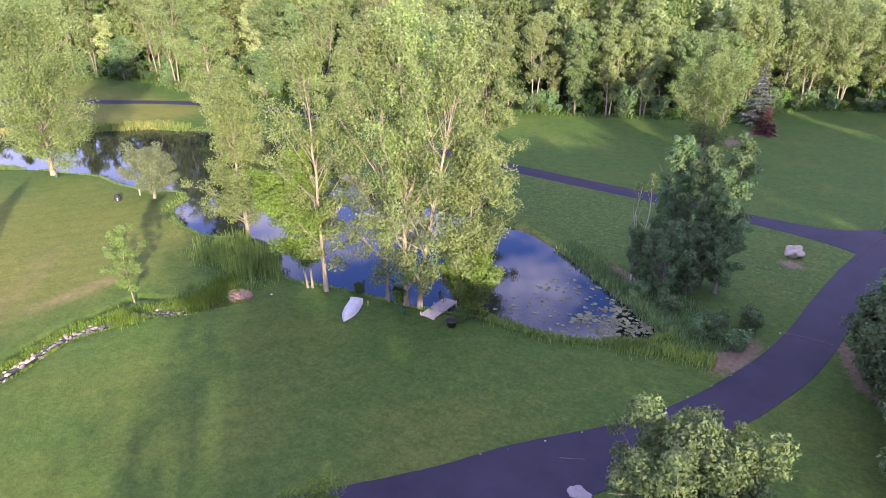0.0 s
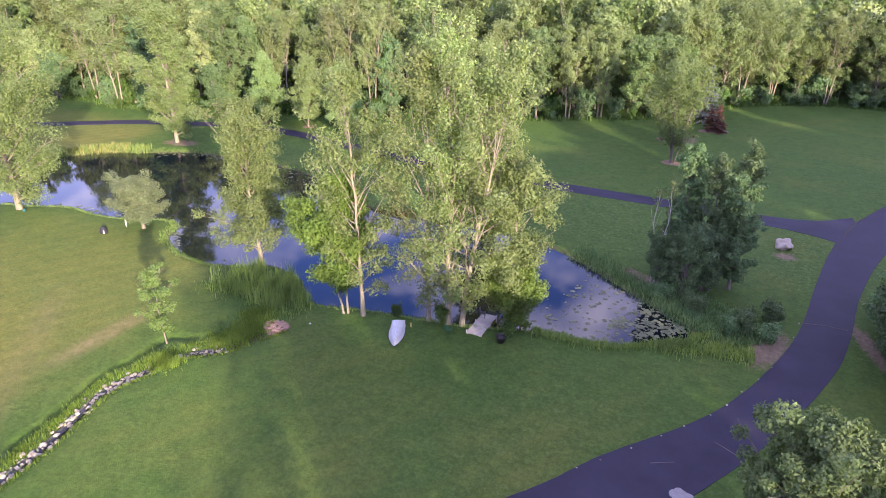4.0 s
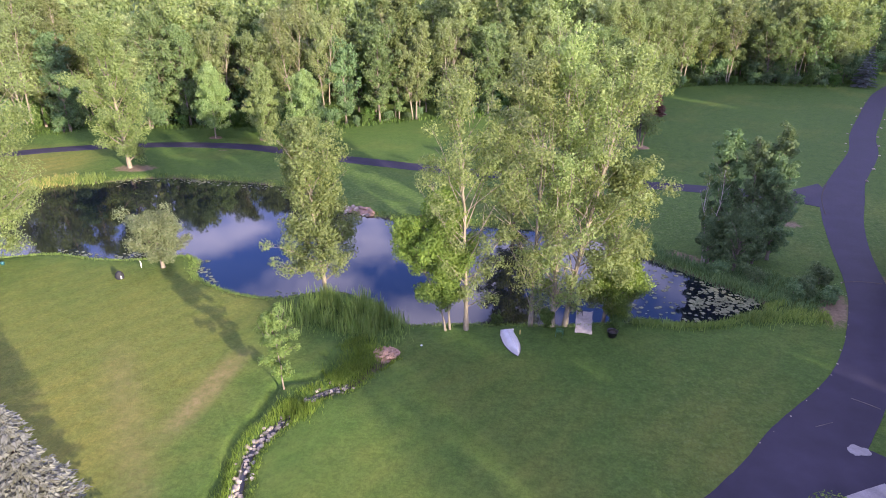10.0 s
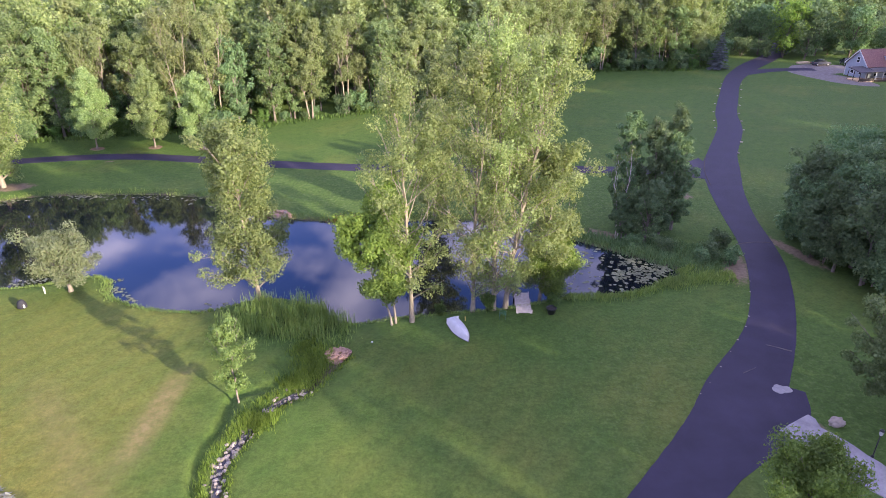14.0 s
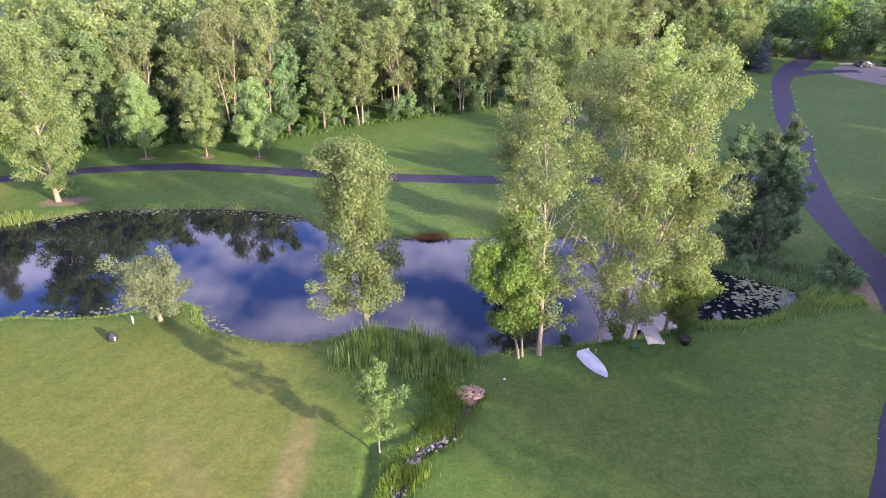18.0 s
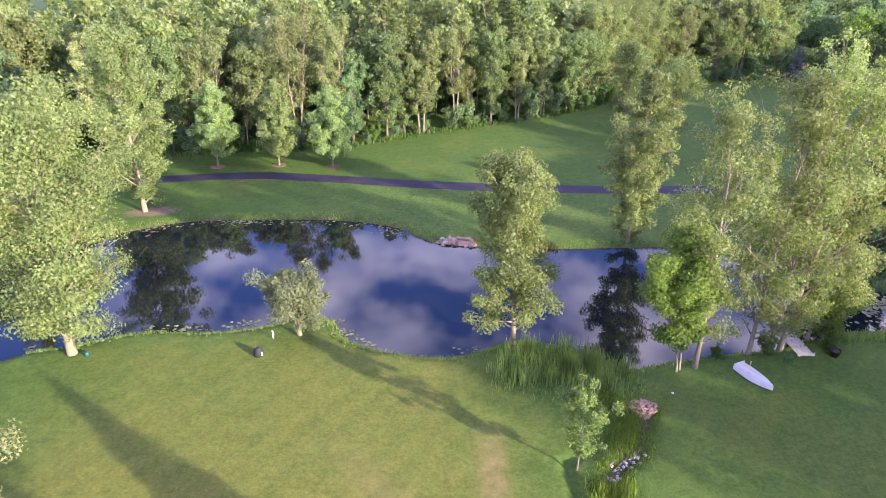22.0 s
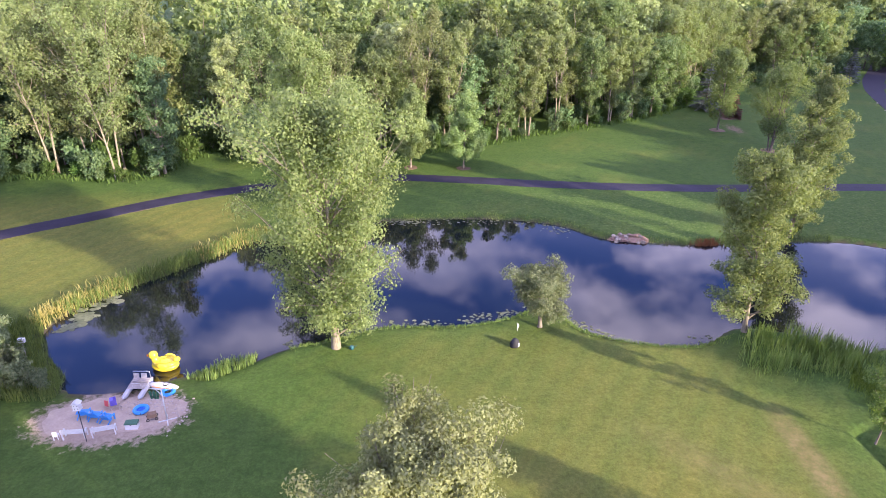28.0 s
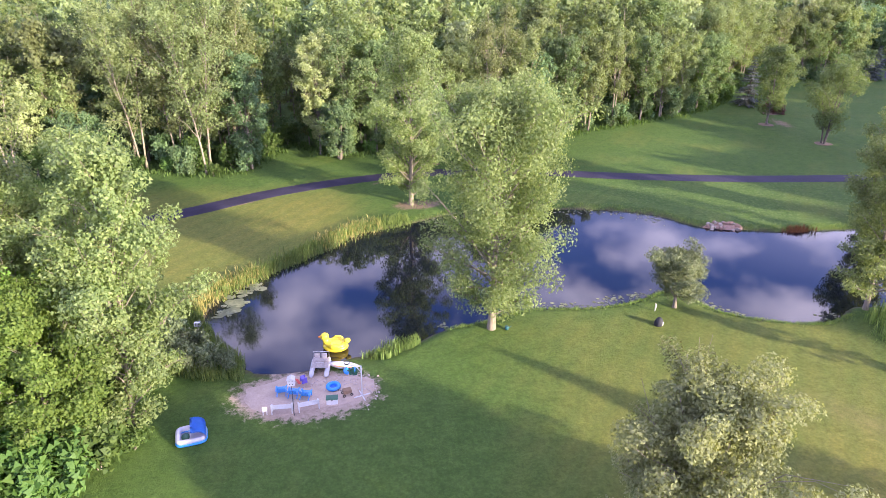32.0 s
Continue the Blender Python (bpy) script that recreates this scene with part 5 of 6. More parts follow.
part("base", lathe([(0.11, 0), (0.11, 0.08), (0.05, 0.16)], 14), BLACK, lamp)
lantern = part("lantern", lathe([(0.05, 1.75), (0.11, 1.82), (0.13, 2.08), (0.12, 2.1)], 6), ALU, lamp, "glass lantern")
part("cap", lathe([(0.16, 2.1), (0.12, 2.17), (0.02, 2.26)], 6), BLACK, lantern)


# ---- the beach things ----
def garden_bench(x, y, turn):
    b = root("garden_bench", "white painted wooden bench facing the pond", "bench", (x, y, 0.02), "beach benches", turn)
    for k in range(3):
        part("seat_slat", box(1.42, 0.12, 0.03, (0, 0.05 + k * 0.135, 0.43), soft=0.006), WHITE, b)
    for k in range(3):
        part("back_slat", box(1.42, 0.025, 0.11, (0, -0.08 - k * 0.022, 0.58 + k * 0.135), (10, 0, 0), 0.006), WHITE, b)
    for sx in (-1, 1):
        part("end_panel", box(0.07, 0.09, 0.92, (0.70 * sx, -0.12, 0.46), (7, 0, 0), 0.01), WHITE, b)
        part("leg", box(0.07, 0.08, 0.60, (0.70 * sx, 0.34, 0.30), soft=0.01), WHITE, b)
        part("armrest", box(0.08, 0.50, 0.04, (0.70 * sx, 0.10, 0.62), soft=0.01), WHITE, b)
    return b


garden_bench(-70.05, 40.72, 2)
garden_bench(-68.2, 40.92, 12)
kid = root("wooden_stool", "small white painted chair beside the benches", "chair", (-71.25, 40.8, 0.02), turn=8)
part("seat", box(0.32, 0.34, 0.04, (0, 0, 0.34), soft=0.01), WHITE, kid)
part("backrest", box(0.32, 0.03, 0.34, (0, -0.17, 0.54), soft=0.01), WHITE, kid)
for sx in (-1, 1):
    for sy in (-1, 1):
        part("leg", box(0.05, 0.05, 0.34, (0.13 * sx, 0.14 * sy, 0.17), soft=0.008), WHITE, kid)


def low_chair(x, y, turn):
    c = root("beach_chair", "bright blue moulded plastic chair on the sand", "chair", (x, y, 0.03), "blue beach chairs", turn)
    for k in range(5):
        part("back_slat", box(0.10, 0.02, 0.52, (-0.24 + k * 0.12, -0.28, 0.48), (22, 0, 0), 0.008), BLUE, c)
        part("seat_slat", box(0.60, 0.10, 0.025, (0, -0.16 + k * 0.115, 0.26 + k * 0.022), (8, 0, 0), 0.008), BLUE, c)
    for sx in (-1, 1):
        part("armrest", box(0.11, 0.66, 0.03, (0.36 * sx, 0.02, 0.46), soft=0.01), BLUE, c)
        part("front_leg", box(0.07, 0.09, 0.46, (0.34 * sx, 0.28, 0.23), soft=0.01), BLUE, c)
        part("back_leg", box(0.06, 0.52, 0.07, (0.32 * sx, -0.22, 0.15), (18, 0, 0), 0.01), BLUE, c)


for x, y, t in ((-70.35, 43.0, 4), (-69.45, 42.7, -8), (-68.55, 42.42, -14)):
    low_chair(x, y, t)
toy = root("toy_slide", "small red and purple plastic toy slide on the sand", "toy", (-69.0, 44.2, 0.02), turn=25)
part("chute", box(0.26, 0.7, 0.03, (-0.28, 0, 0.22), (0, 30, 0), 0.01), RED, toy, "red chute")
for sy in (-1, 1):
    part("side_panel", box(0.42, 0.03, 0.48, (0.16, 0.2 * sy, 0.24), soft=0.012), PURPLE, toy, "purple side panel")
part("step", box(0.2, 0.38, 0.03, (0.28, 0, 0.22), soft=0.008), PURPLE, toy)
part("platform", box(0.26, 0.38, 0.03, (0.08, 0, 0.44), soft=0.008), PURPLE, toy)
swim = root("swim_ring", "bright blue inflatable swim ring lying on the sand", "swim ring", (-66.6, 43.35, 0.04))
part("tube", ring_torus(0.42, 0.15, (0, 0, 0.13), 0.85), BLUE, swim)
part("seat", lathe([(0.38, 0.03), (0.38, 0.06)], 20), BLUE_CLOTH, swim)
swim = root("swim_ring", "bright blue inflatable ring lying under the kayak", "swim ring", (-65.4, 45.5, -0.15))
part("tube", ring_torus(0.40, 0.15, (0, 0, 0.13), 0.85), BLUE, swim)
chest = root("storage_box", "white storage box with a dark green lid", "box", (-66.6, 41.6, 0.02), turn=2)
part("body", box(0.82, 0.46, 0.44, (0, 0, 0.22), soft=0.03), WHITE, chest)
lid = part("lid", box(0.88, 0.52, 0.09, (0, 0, 0.48), soft=0.03), GREEN, chest, "dark green lid")
part("latch", box(0.08, 0.02, 0.08, (0, -0.265, 0.43), soft=0.005), BLACK, lid)
cart = root("folding_cart", "brown canvas cart with small black wheels", "cart", (-65.55, 42.45, 0.02), turn=18)
part("tub", box(0.62, 0.42, 0.30, (0, 0, 0.36), soft=0.04), BROWN, cart)
for sx in (-1, 1):
    for sy in (-1, 1):
        wheel = part("wheel", ring_torus(0.09, 0.03), TYRE, cart)
        wheel.matrix_basis = pose(0.28 * sx, 0.24 * sy, 0.12, 90)
part("handle", rod([(-0.3, 0, 0.4), (-0.62, 0, 0.62), (-0.66, 0.12, 0.64), (-0.66, -0.12, 0.64)], 0.014, 6), BLACK, cart)
bird = root("bird_house", "white martin house on a tall thin dark pole", "bird house", (-69.2, 40.45, 0))
part("pole", rod([(0, 0, 0), (0.02, 0, 2.7)], [0.03, 0.025]), DARK_TRIM, bird)
house_box = part("box", box(0.42, 0.36, 0.5, (0.02, 0, 2.95), soft=0.015), WHITE, bird)
for row in range(2):
    for col in (-1, 1):
        part("hole", rod([(0.02 + 0.1 * col, -0.184, 2.84 + 0.22 * row), (0.02 + 0.1 * col, -0.17, 2.84 + 0.22 * row)], 0.035, 10), BLACK, house_box)
    part("ledge", box(0.5, 0.44, 0.02, (0.02, 0, 2.72 + 0.24 * row), soft=0.004), WHITE, house_box)
for side in (-1, 1):
    part("roof", box(0.34, 0.5, 0.025, (0.02 + 0.13 * side, 0, 3.27), (0, 32 * side, 0), 0.006), WHITE, bird)
post = root("hanging_post", "white pipe post with an arm holding life jackets", "post", (-64.45, 42.2, 0.02))
part("pole", rod([(0, 0, 0), (0, 0, 2.7)], 0.045), WHITE, post)
arm = part("arm", rod([(0, 0, 2.66), (-0.9, 0.25, 2.66)], 0.04), WHITE, post)
part("brace", rod([(0, 0, 2.1), (-0.4, 0.11, 2.66)], 0.03), WHITE, post)
for a in (0, 90, 180, 270):
    part("foot", rod([(0, 0, 0.05), (0.62 * math.cos(radians(a + 20)), 0.62 * math.sin(radians(a + 20)), 0.05)], 0.045), WHITE, post)
for k, off in enumerate((-0.45, -0.72)):
    vest = root("life_jacket", "dark green life jacket hanging from the post's arm", "life jacket", (-64.45 + off, 42.2 - off * 0.28, 1.60), "hanging life jackets", 10)
    for sx in (-1, 1):
        part("panel", box(0.16, 0.12, 0.62, (0.10 * sx, 0, 0.55), (0, 6 * sx, 0), 0.05), GREEN, vest)
    part("strap", rod([(-0.1, 0, 0.82), (0, 0, 1.04), (0.1, 0, 0.82)], 0.018, 6), BLACK, vest)
    part("belt", rod([(-0.2, -0.07, 0.45), (0.2, -0.07, 0.45)], 0.016, 6), BLACK, vest)

raft = root("pedal_raft", "grey pontoon raft pulled up on the sand", "raft", (-67.75, 46.1, -0.22), turn=-3)
for sx in (-1, 1):
    part("pontoon", rod([(0.58 * sx, -1.35, 0.28), (0.58 * sx, -1.1, 0.22), (0.58 * sx, 0.9, 0.2), (0.58 * sx, 1.25, 0.26)], [0.05, 0.19, 0.2, 0.08], 12), HULL, raft, "white pontoon float")
for k in range(9):
    part("deck_slat", box(1.3, 0.13, 0.03, (0, -0.35 + k * 0.15, 0.46), soft=0.006), PLANK, raft)
for yy in (-0.3, 0.8):
    part("crossbar", box(1.36, 0.06, 0.06, (0, yy, 0.41), soft=0.008), ALU, raft)
for sx in (-1, 1):
    seat = part("seat", box(0.42, 0.42, 0.05, (0.28 * sx, 0.45, 0.62), soft=0.02), PLANK, raft)
    part("seat_back", box(0.42, 0.05, 0.42, (0.28 * sx, 0.68, 0.84), (-14, 0, 0), 0.02), PLANK, seat)
part("rail", rod([(-0.62, 0.95, 0.45), (-0.62, 0.95, 1.05), (0.62, 0.95, 1.05), (0.62, 0.95, 0.45)], 0.022, 6), ALU, raft)
part("pedal_frame", rod([(-0.3, -0.15, 0.48), (-0.3, -0.2, 0.78), (0.3, -0.2, 0.78), (0.3, -0.15, 0.48)], 0.022, 6), ALU, raft)

kayak = root("kayak", "pale grey sit-on kayak beached beside the raft", "kayak", (-65.9, 46.15, -0.2), turn=-14)
part("hull", rod([(-1.25, 0, 0.32), (-0.95, 0, 0.24), (-0.4, 0, 0.22), (0.4, 0, 0.22), (0.95, 0, 0.24), (1.25, 0, 0.32)], [0.03, 0.2, 0.31, 0.31, 0.2, 0.03], 12), HULL, kayak)
part("cockpit", lathe([(0.24, 0.42), (0.24, 0.50), (0.20, 0.51), (0.18, 0.44)], 18, (0.25, 0, 0.02)), BLACK, kayak, "dark cockpit rim")
part("stripe", box(1.5, 0.02, 0.05, (0, -0.30, 0.3), soft=0.005), ORANGE, kayak)


def duck_float(x, y, turn):
    d = root("duck_float", "large yellow inflatable bird-shaped pool float on the water", "pool float", (x, y, WATER_Z - 0.08), turn=turn)
    part("body", blob((1.08, 0.78, 0.44), (0, 0, 0.36), 0.0, level=3), YELLOW, d)
    part("rim", ring_torus(0.62, 0.22, (0.05, 0, 0.62), 0.8, (1.15, 0.9)), YELLOW, d)
    head = part("head", blob((0.36, 0.33, 0.34), (-0.86, 0, 1.22), 0.0, level=3), YELLOW, d)
    part("neck", rod([(-0.66, 0, 0.5), (-0.76, 0, 0.85), (-0.84, 0, 1.1)], [0.36, 0.29, 0.27], 14), YELLOW, d)
    part("beak", blob((0.19, 0.15, 0.07), (-1.22, 0, 1.16), 0.0, level=2), ORANGE, head, "orange beak")
    for sy in (-1, 1):
        part("eye", blob((0.05, 0.03, 0.07), (-1.06, 0.24 * sy, 1.32), 0.0, level=2), BLACK, head, "black eye")
        part("wing", blob((0.46, 0.13, 0.26), (0.1, 0.74 * sy, 0.66), 0.0, level=2), YELLOW, d)
    part("tail", blob((0.28, 0.3, 0.2), (1.0, 0, 0.92), 0.0, level=2), YELLOW, d)


duck_float(-66.7, 49.2, -8)

def rounded_tube(hx, hy, z, thick, squash=1.0):
    """An inflated tube lying round a rectangle with soft corners."""
    bm = bmesh.new()
    n, m = 48, 10
    rings = []
    for i in range(n):
        a = i / n * 6.2832
        c, q = math.cos(a), math.sin(a)
        at = Vector((math.copysign(abs(c) ** 0.36, c) * hx, math.copysign(abs(q) ** 0.36, q) * hy, z))
        out = Vector((c / hx, q / hy, 0)).normalized()
        rings.append([bm.verts.new(at + out * math.cos(b) * thick + Vector((0, 0, math.sin(b) * thick * squash))) for b in (j / m * 6.2832 for j in range(m))])
    for i in range(n):
        for j in range(m):
            bm.faces.new((rings[i][j], rings[(i + 1) % n][j], rings[(i + 1) % n][(j + 1) % m], rings[i][(j + 1) % m])).smooth = True
    return bm


pool = root("paddling_pool", "white and blue inflatable pool half covered by a blue canopy", "paddling pool", (-75.8, 38.8, 0), turn=14, scale=0.9)
part("wall", rounded_tube(0.92, 0.78, 0.34, 0.19, 1.1), HULL, pool, "white inflated wall")
part("lower_ring", rounded_tube(0.95, 0.82, 0.13, 0.2, 0.7), BLUE, pool, "blue inflated ring")
part("floor", box(1.7, 1.45, 0.05, (0, 0, 0.06), soft=0.02), HULL, pool)
bm = bmesh.new()
arcs = []
for i in range(11):
    a = i / 10 * math.pi * 0.5
    arcs.append([bm.verts.new((0.02 + 1.05 * math.sin(a) ** 0.8, yy * (1 - 0.04 * math.sin(a)), 0.42 + 0.78 * math.cos(a) ** 0.7 - 0.06 * (yy / 0.9) ** 2 + 0.025 * math.sin(yy * 8))) for yy in np.linspace(-0.9, 0.9, 11)])
for a, b in zip(arcs, arcs[1:]):
    for j in range(10):
        bm.faces.new((a[j], b[j], b[j + 1], a[j + 1])).smooth = True
bmesh.ops.solidify(bm, geom=bm.faces[:], thickness=0.03)
part("canopy", bm, BLUE_CLOTH, pool, "bright blue fabric canopy")
for sy in (-1, 1):
    part("canopy_pole", rod([(0.04, 0.86 * sy, 0.3), (0.04, 0.86 * sy, 1.16)], 0.02, 6), ALU, pool)
part("cushion", blob((0.30, 0.46, 0.12), (-0.4, -0.05, 0.2), 0.05, level=3), GREEN, pool, "dark patterned cushion")
marker = root("white_box", "small white box on a short post among the reeds", "box", (-77.9, 50.6, height_at(-77.9, 50.6)))
part("post", rod([(0, 0, -0.2), (0, 0, 1.5)], 0.03, 6), PLANK, marker)
part("case", box(0.5, 0.3, 0.36, (0, 0, 1.65), soft=0.03), WHITE, marker)

# ---- on the grassy point and lawn ----
cover = root("garden_rock_cover", "dark grey domed utility cover with a white front", "utility cover", (-38.4, 49.9, 0), turn=20)
part("dome", blob((0.42, 0.36, 0.56), (0, 0, 0.22), 0.08, 4, 3, True), plain("dark grey resin", (0.018, 0.018, 0.026), 0.8), cover)
part("front", box(0.12, 0.04, 0.34, (0.22, -0.30, 0.25), soft=0.015), WHITE, cover)
heron = part("bird_statue", rod([(0, 0, 0), (0, 0, 0.25), (0.03, 0, 0.5), (0.0, 0, 0.72), (-0.1, 0, 0.8)], [0.03, 0.06, 0.08, 0.035, 0.02], 10), WHITE)
heron.location = (-37.7, 52.3, height_at(-37.7, 52.3))
tagged(heron, "small white bird statue beside the willow", "statue")
can = root("watering_can", "teal plastic watering can beside the poplar", "watering can", (-52.0, 50.3, height_at(-52, 50.3)))
part("body", lathe([(0.16, 0), (0.17, 0.3), (0.12, 0.34)], 14), TEAL, can)
part("spout", rod([(0.14, 0, 0.1), (0.4, 0, 0.36)], [0.03, 0.02], 8), TEAL, can)
part("handle", rod([(-0.12, 0, 0.3), (-0.3, 0, 0.28), (-0.3, 0, 0.1), (-0.15, 0, 0.06)], 0.018, 6), TEAL, can)


# ---- the far house, cars and yard ----
ribbon("house_drive", [(72, 156.5, 3.6), (80, 160.5, 3.6), (88, 161.8, 3.6), (92, 161.5, 4)], ASPHALT, "dark asphalt spur leading to the house", top=0.025)
blot("gravel_yard", 90.5, 151.5, 12.0, 4.6, -66, GRAVEL, "pale gravel yard beside the house", "yard", 41, 0.02, 0.12)
blot("gravel_yard", 94.5, 162.5, 10, 6.2, 14, GRAVEL, "pale gravel parking area behind the house", "yard", 42, 0.026, 0.12)
farm = root("farmhouse", "grey-blue gabled house with white trim and a porch", "house", (104.5, 157.0, 0), turn=-32)
bm = bmesh.new()
L, Wd, E, A = 12.0, 7.4, 3.3, 6.9
front = [(-Wd / 2, 0, 0), (Wd / 2, 0, 0), (Wd / 2, 0, E), (0, 0, A), (-Wd / 2, 0, E)]
va = [bm.verts.new((x, -L / 2, z)) for x, _, z in front]
vb = [bm.verts.new((x, L / 2, z)) for x, _, z in front]
bm.faces.new(va)
bm.faces.new(vb[::-1])
for i in range(5):
    bm.faces.new((va[i], vb[i], vb[(i + 1) % 5], va[(i + 1) % 5]))
bmesh.ops.recalc_face_normals(bm, faces=bm.faces)
part("wall", bm, SIDING, farm)
farm.matrix_basis = pose(101.5, 153.0, 0, 0, 0, -80) @ Matrix.Scale(0.88, 4)
slope = math.degrees(math.atan2(A - E, Wd / 2))
run = math.hypot(A - E, Wd / 2) + 0.5
for sx in (-1, 1):
    part("roof", box(run, L + 0.9, 0.14, (sx * (Wd / 4 + 0.1), 0, (A + E) / 2 + 0.02), (0, sx * slope, 0), 0.02), RUST_ROOF, farm)
    part("fascia", box(run, 0.06, 0.26, (sx * (Wd / 4 + 0.1), -L / 2 - 0.46, (A + E) / 2 - 0.03), (0, sx * slope, 0), 0.01), WHITE, farm, "white gable trim")
    part("corner_board", box(0.16, 0.16, E, (sx * Wd / 2, -L / 2, E / 2), soft=0.01), WHITE, farm)


def house_window(x, y, z, w, h, turn=0):
    win = part("window", box(w, 0.06, h, (0, 0, 0), soft=0.01), WHITE, farm, "white framed window")
    win.matrix_basis = pose(x, y, z, 0, 0, turn)
    part("pane", box(w - 0.24, 0.05, h / 2 - 0.16, (0, -0.02, h / 4 - 0.03), soft=0), GLASS, win)
    part("pane", box(w - 0.24, 0.05, h / 2 - 0.16, (0, -0.02, -h / 4 + 0.03), soft=0), GLASS, win)


house_window(0, -L / 2 - 0.02, 4.5, 1.1, 1.5)
house_window(-1.2, -L / 2 - 0.02, 1.7, 1.2, 1.7)
house_window(1.6, -L / 2 - 0.02, 1.6, 1.0, 1.4)
for k in range(3):
    house_window(-Wd / 2 - 0.02, -3.4 + 3.2 * k, 1.6, 1.0, 1.6, -90)
    house_window(Wd / 2 + 0.02, -3.4 + 3.2 * k, 1.6, 1.0, 1.6, 90)
porch = part("porch_roof", box(3.0, 9.5, 0.16, (Wd / 2 + 1.35, -1.2, 2.75), (0, 14, 0), 0.02), SLATE, farm, "dark shingled porch roof")
part("porch_roof", box(4.6, 4.4, 0.16, (Wd / 2 + 0.55, -L / 2 - 2.2, 2.78), (0, 9, 0), 0.02), SLATE, farm, "dark shingled porch roof wrapping the gable")
part("porch_floor", box(4.4, 4.2, 0.3, (Wd / 2 + 0.6, -L / 2 - 2.1, 0.15), soft=0.02), WOOD, farm)
for px, py in ((2.65, -4.2), (2.65, -2.1), (-1.4, -4.2), (0.6, -4.2)):
    part("porch_post", box(0.14, 0.14, 2.3, (Wd / 2 + px, -L / 2 + py, 1.3), soft=0.01), BED, farm)
part("porch_skirt", box(0.1, 4.2, 0.9, (Wd / 2 + 2.75, -L / 2 - 2.1, 0.5), soft=0.01), BED, farm)
part("porch_floor", box(2.8, 9.2, 0.3, (Wd / 2 + 1.4, -1.2, 0.15), soft=0.02), WOOD, farm)
for k in range(5):
    part("porch_post", box(0.14, 0.14, 2.3, (Wd / 2 + 2.65, -5.5 + k * 2.15, 1.3), soft=0.01), WHITE, farm)
part("railing", box(0.08, 8.8, 0.08, (Wd / 2 + 2.65, -1.2, 1.1), soft=0.01), WHITE, farm)
dormer = part("dormer", box(1.9, 1.7, 1.5, (2.35, 0.6, 5.0), soft=0.02), SIDING, farm, "small gabled dormer with white trim")
for sy in (-1, 1):
    part("dormer_roof", box(2.5, 1.3, 0.1, (2.3, 0.6 + sy * 0.48, 6.02), (-sy * 42, 0, 0), 0.02), RUST_ROOF, dormer)
    part("dormer_trim", box(0.05, 1.3, 0.18, (3.54, 0.6 + sy * 0.48, 6.0), (-sy * 42, 0, 0), 0.01), WHITE, dormer)
part("dormer_window", box(0.06, 0.9, 1.1, (3.31, 0.6, 5.05), soft=0.01), WHITE, dormer)
part("dormer_pane", box(0.06, 0.66, 0.86, (3.33, 0.6, 5.05), soft=0), GLASS, dormer)
part("porch_skirt", box(0.1, 9.2, 0.5, (Wd / 2 + 2.8, -1.2, 0.25), soft=0.01), BED, farm)


def car(x, y, turn, paint, label, tall=0.0, category="car"):
    c = root("parked_car" if not tall else "pickup_truck", label, category, (x, y, 0.05), turn=turn)
    bm = bmesh.new()
    outline = [(-2.25, 0.35), (-2.28, 0.72), (-1.9, 0.88), (-0.9, 0.95), (1.35, 0.95), (2.15, 0.86), (2.28, 0.55), (2.22, 0.35)]
    lo = [[bm.verts.new((px, s * 0.86, pz + tall * 0.5)) for px, pz in outline] for s in (-1, 1)]
    bm.faces.new(lo[0])
    bm.faces.new(lo[1][::-1])
    for i in range(8):
        bm.faces.new((lo[0][i], lo[1][i], lo[1][(i + 1) % 8], lo[0][(i + 1) % 8]))
    bmesh.ops.recalc_face_normals(bm, faces=bm.faces)
    bmesh.ops.bevel(bm, geom=bm.edges[:], offset=0.06, segments=2, affect="EDGES")
    part("body", bm, paint, c)
    cabin = bmesh.new()
    top = [(-1.55, 0.9), (-0.75, 1.40), (0.55, 1.43), (1.35, 0.92)] if not tall else [(-0.7, 0.9), (-0.3, 1.5), (0.8, 1.5), (1.2, 0.92)]
    lo = [[cabin.verts.new((px, s * (0.80 if pz < 1 else 0.64), pz + tall * 0.5)) for px, pz in top] for s in (-1, 1)]
    cabin.faces.new(lo[0])
    cabin.faces.new(lo[1][::-1])
    for i in range(4):
        cabin.faces.new((lo[0][i], lo[1][i], lo[1][(i + 1) % 4], lo[0][(i + 1) % 4]))
    bmesh.ops.recalc_face_normals(cabin, faces=cabin.faces)
    part("windows", cabin, GLASS, c, "dark glass cabin windows").name = "cabin_glass"
    part("roof", box(1.25 if not tall else 1.0, 1.28, 0.05, (-0.1 if not tall else 0.25, 0, (1.44 if not tall else 1.52) + tall * 0.5), soft=0.02), paint, c)
    for sx in (-1.42, 1.42):
        for sy in (-0.8, 0.8):
            wheel = part("wheel", rod([(0, -0.1, 0), (0, 0.1, 0)], 0.33, 18), TYRE, c)
            wheel.matrix_basis = Matrix.Translation((sx, sy, 0.33))
            part("rim", rod([(0, -0.11, 0), (0, 0.11, 0)], 0.19, 12), ALU, wheel)
    for sy in (-0.62, 0.62):
        part("headlight", box(0.08, 0.34, 0.14, (2.22, sy, 0.68 + tall * 0.5), soft=0.03), ALU, c)
        part("tail_light", box(0.06, 0.3, 0.14, (-2.25, sy, 0.70 + tall * 0.5), soft=0.02), RED, c)


car(96.4, 167.0, 6, CAR_PAINT, "dark grey sedan parked on the gravel yard")
car(103.2, 167.4, 80, TRUCK_PAINT, "dark pickup truck parked beside the house", 0.35, "truck")
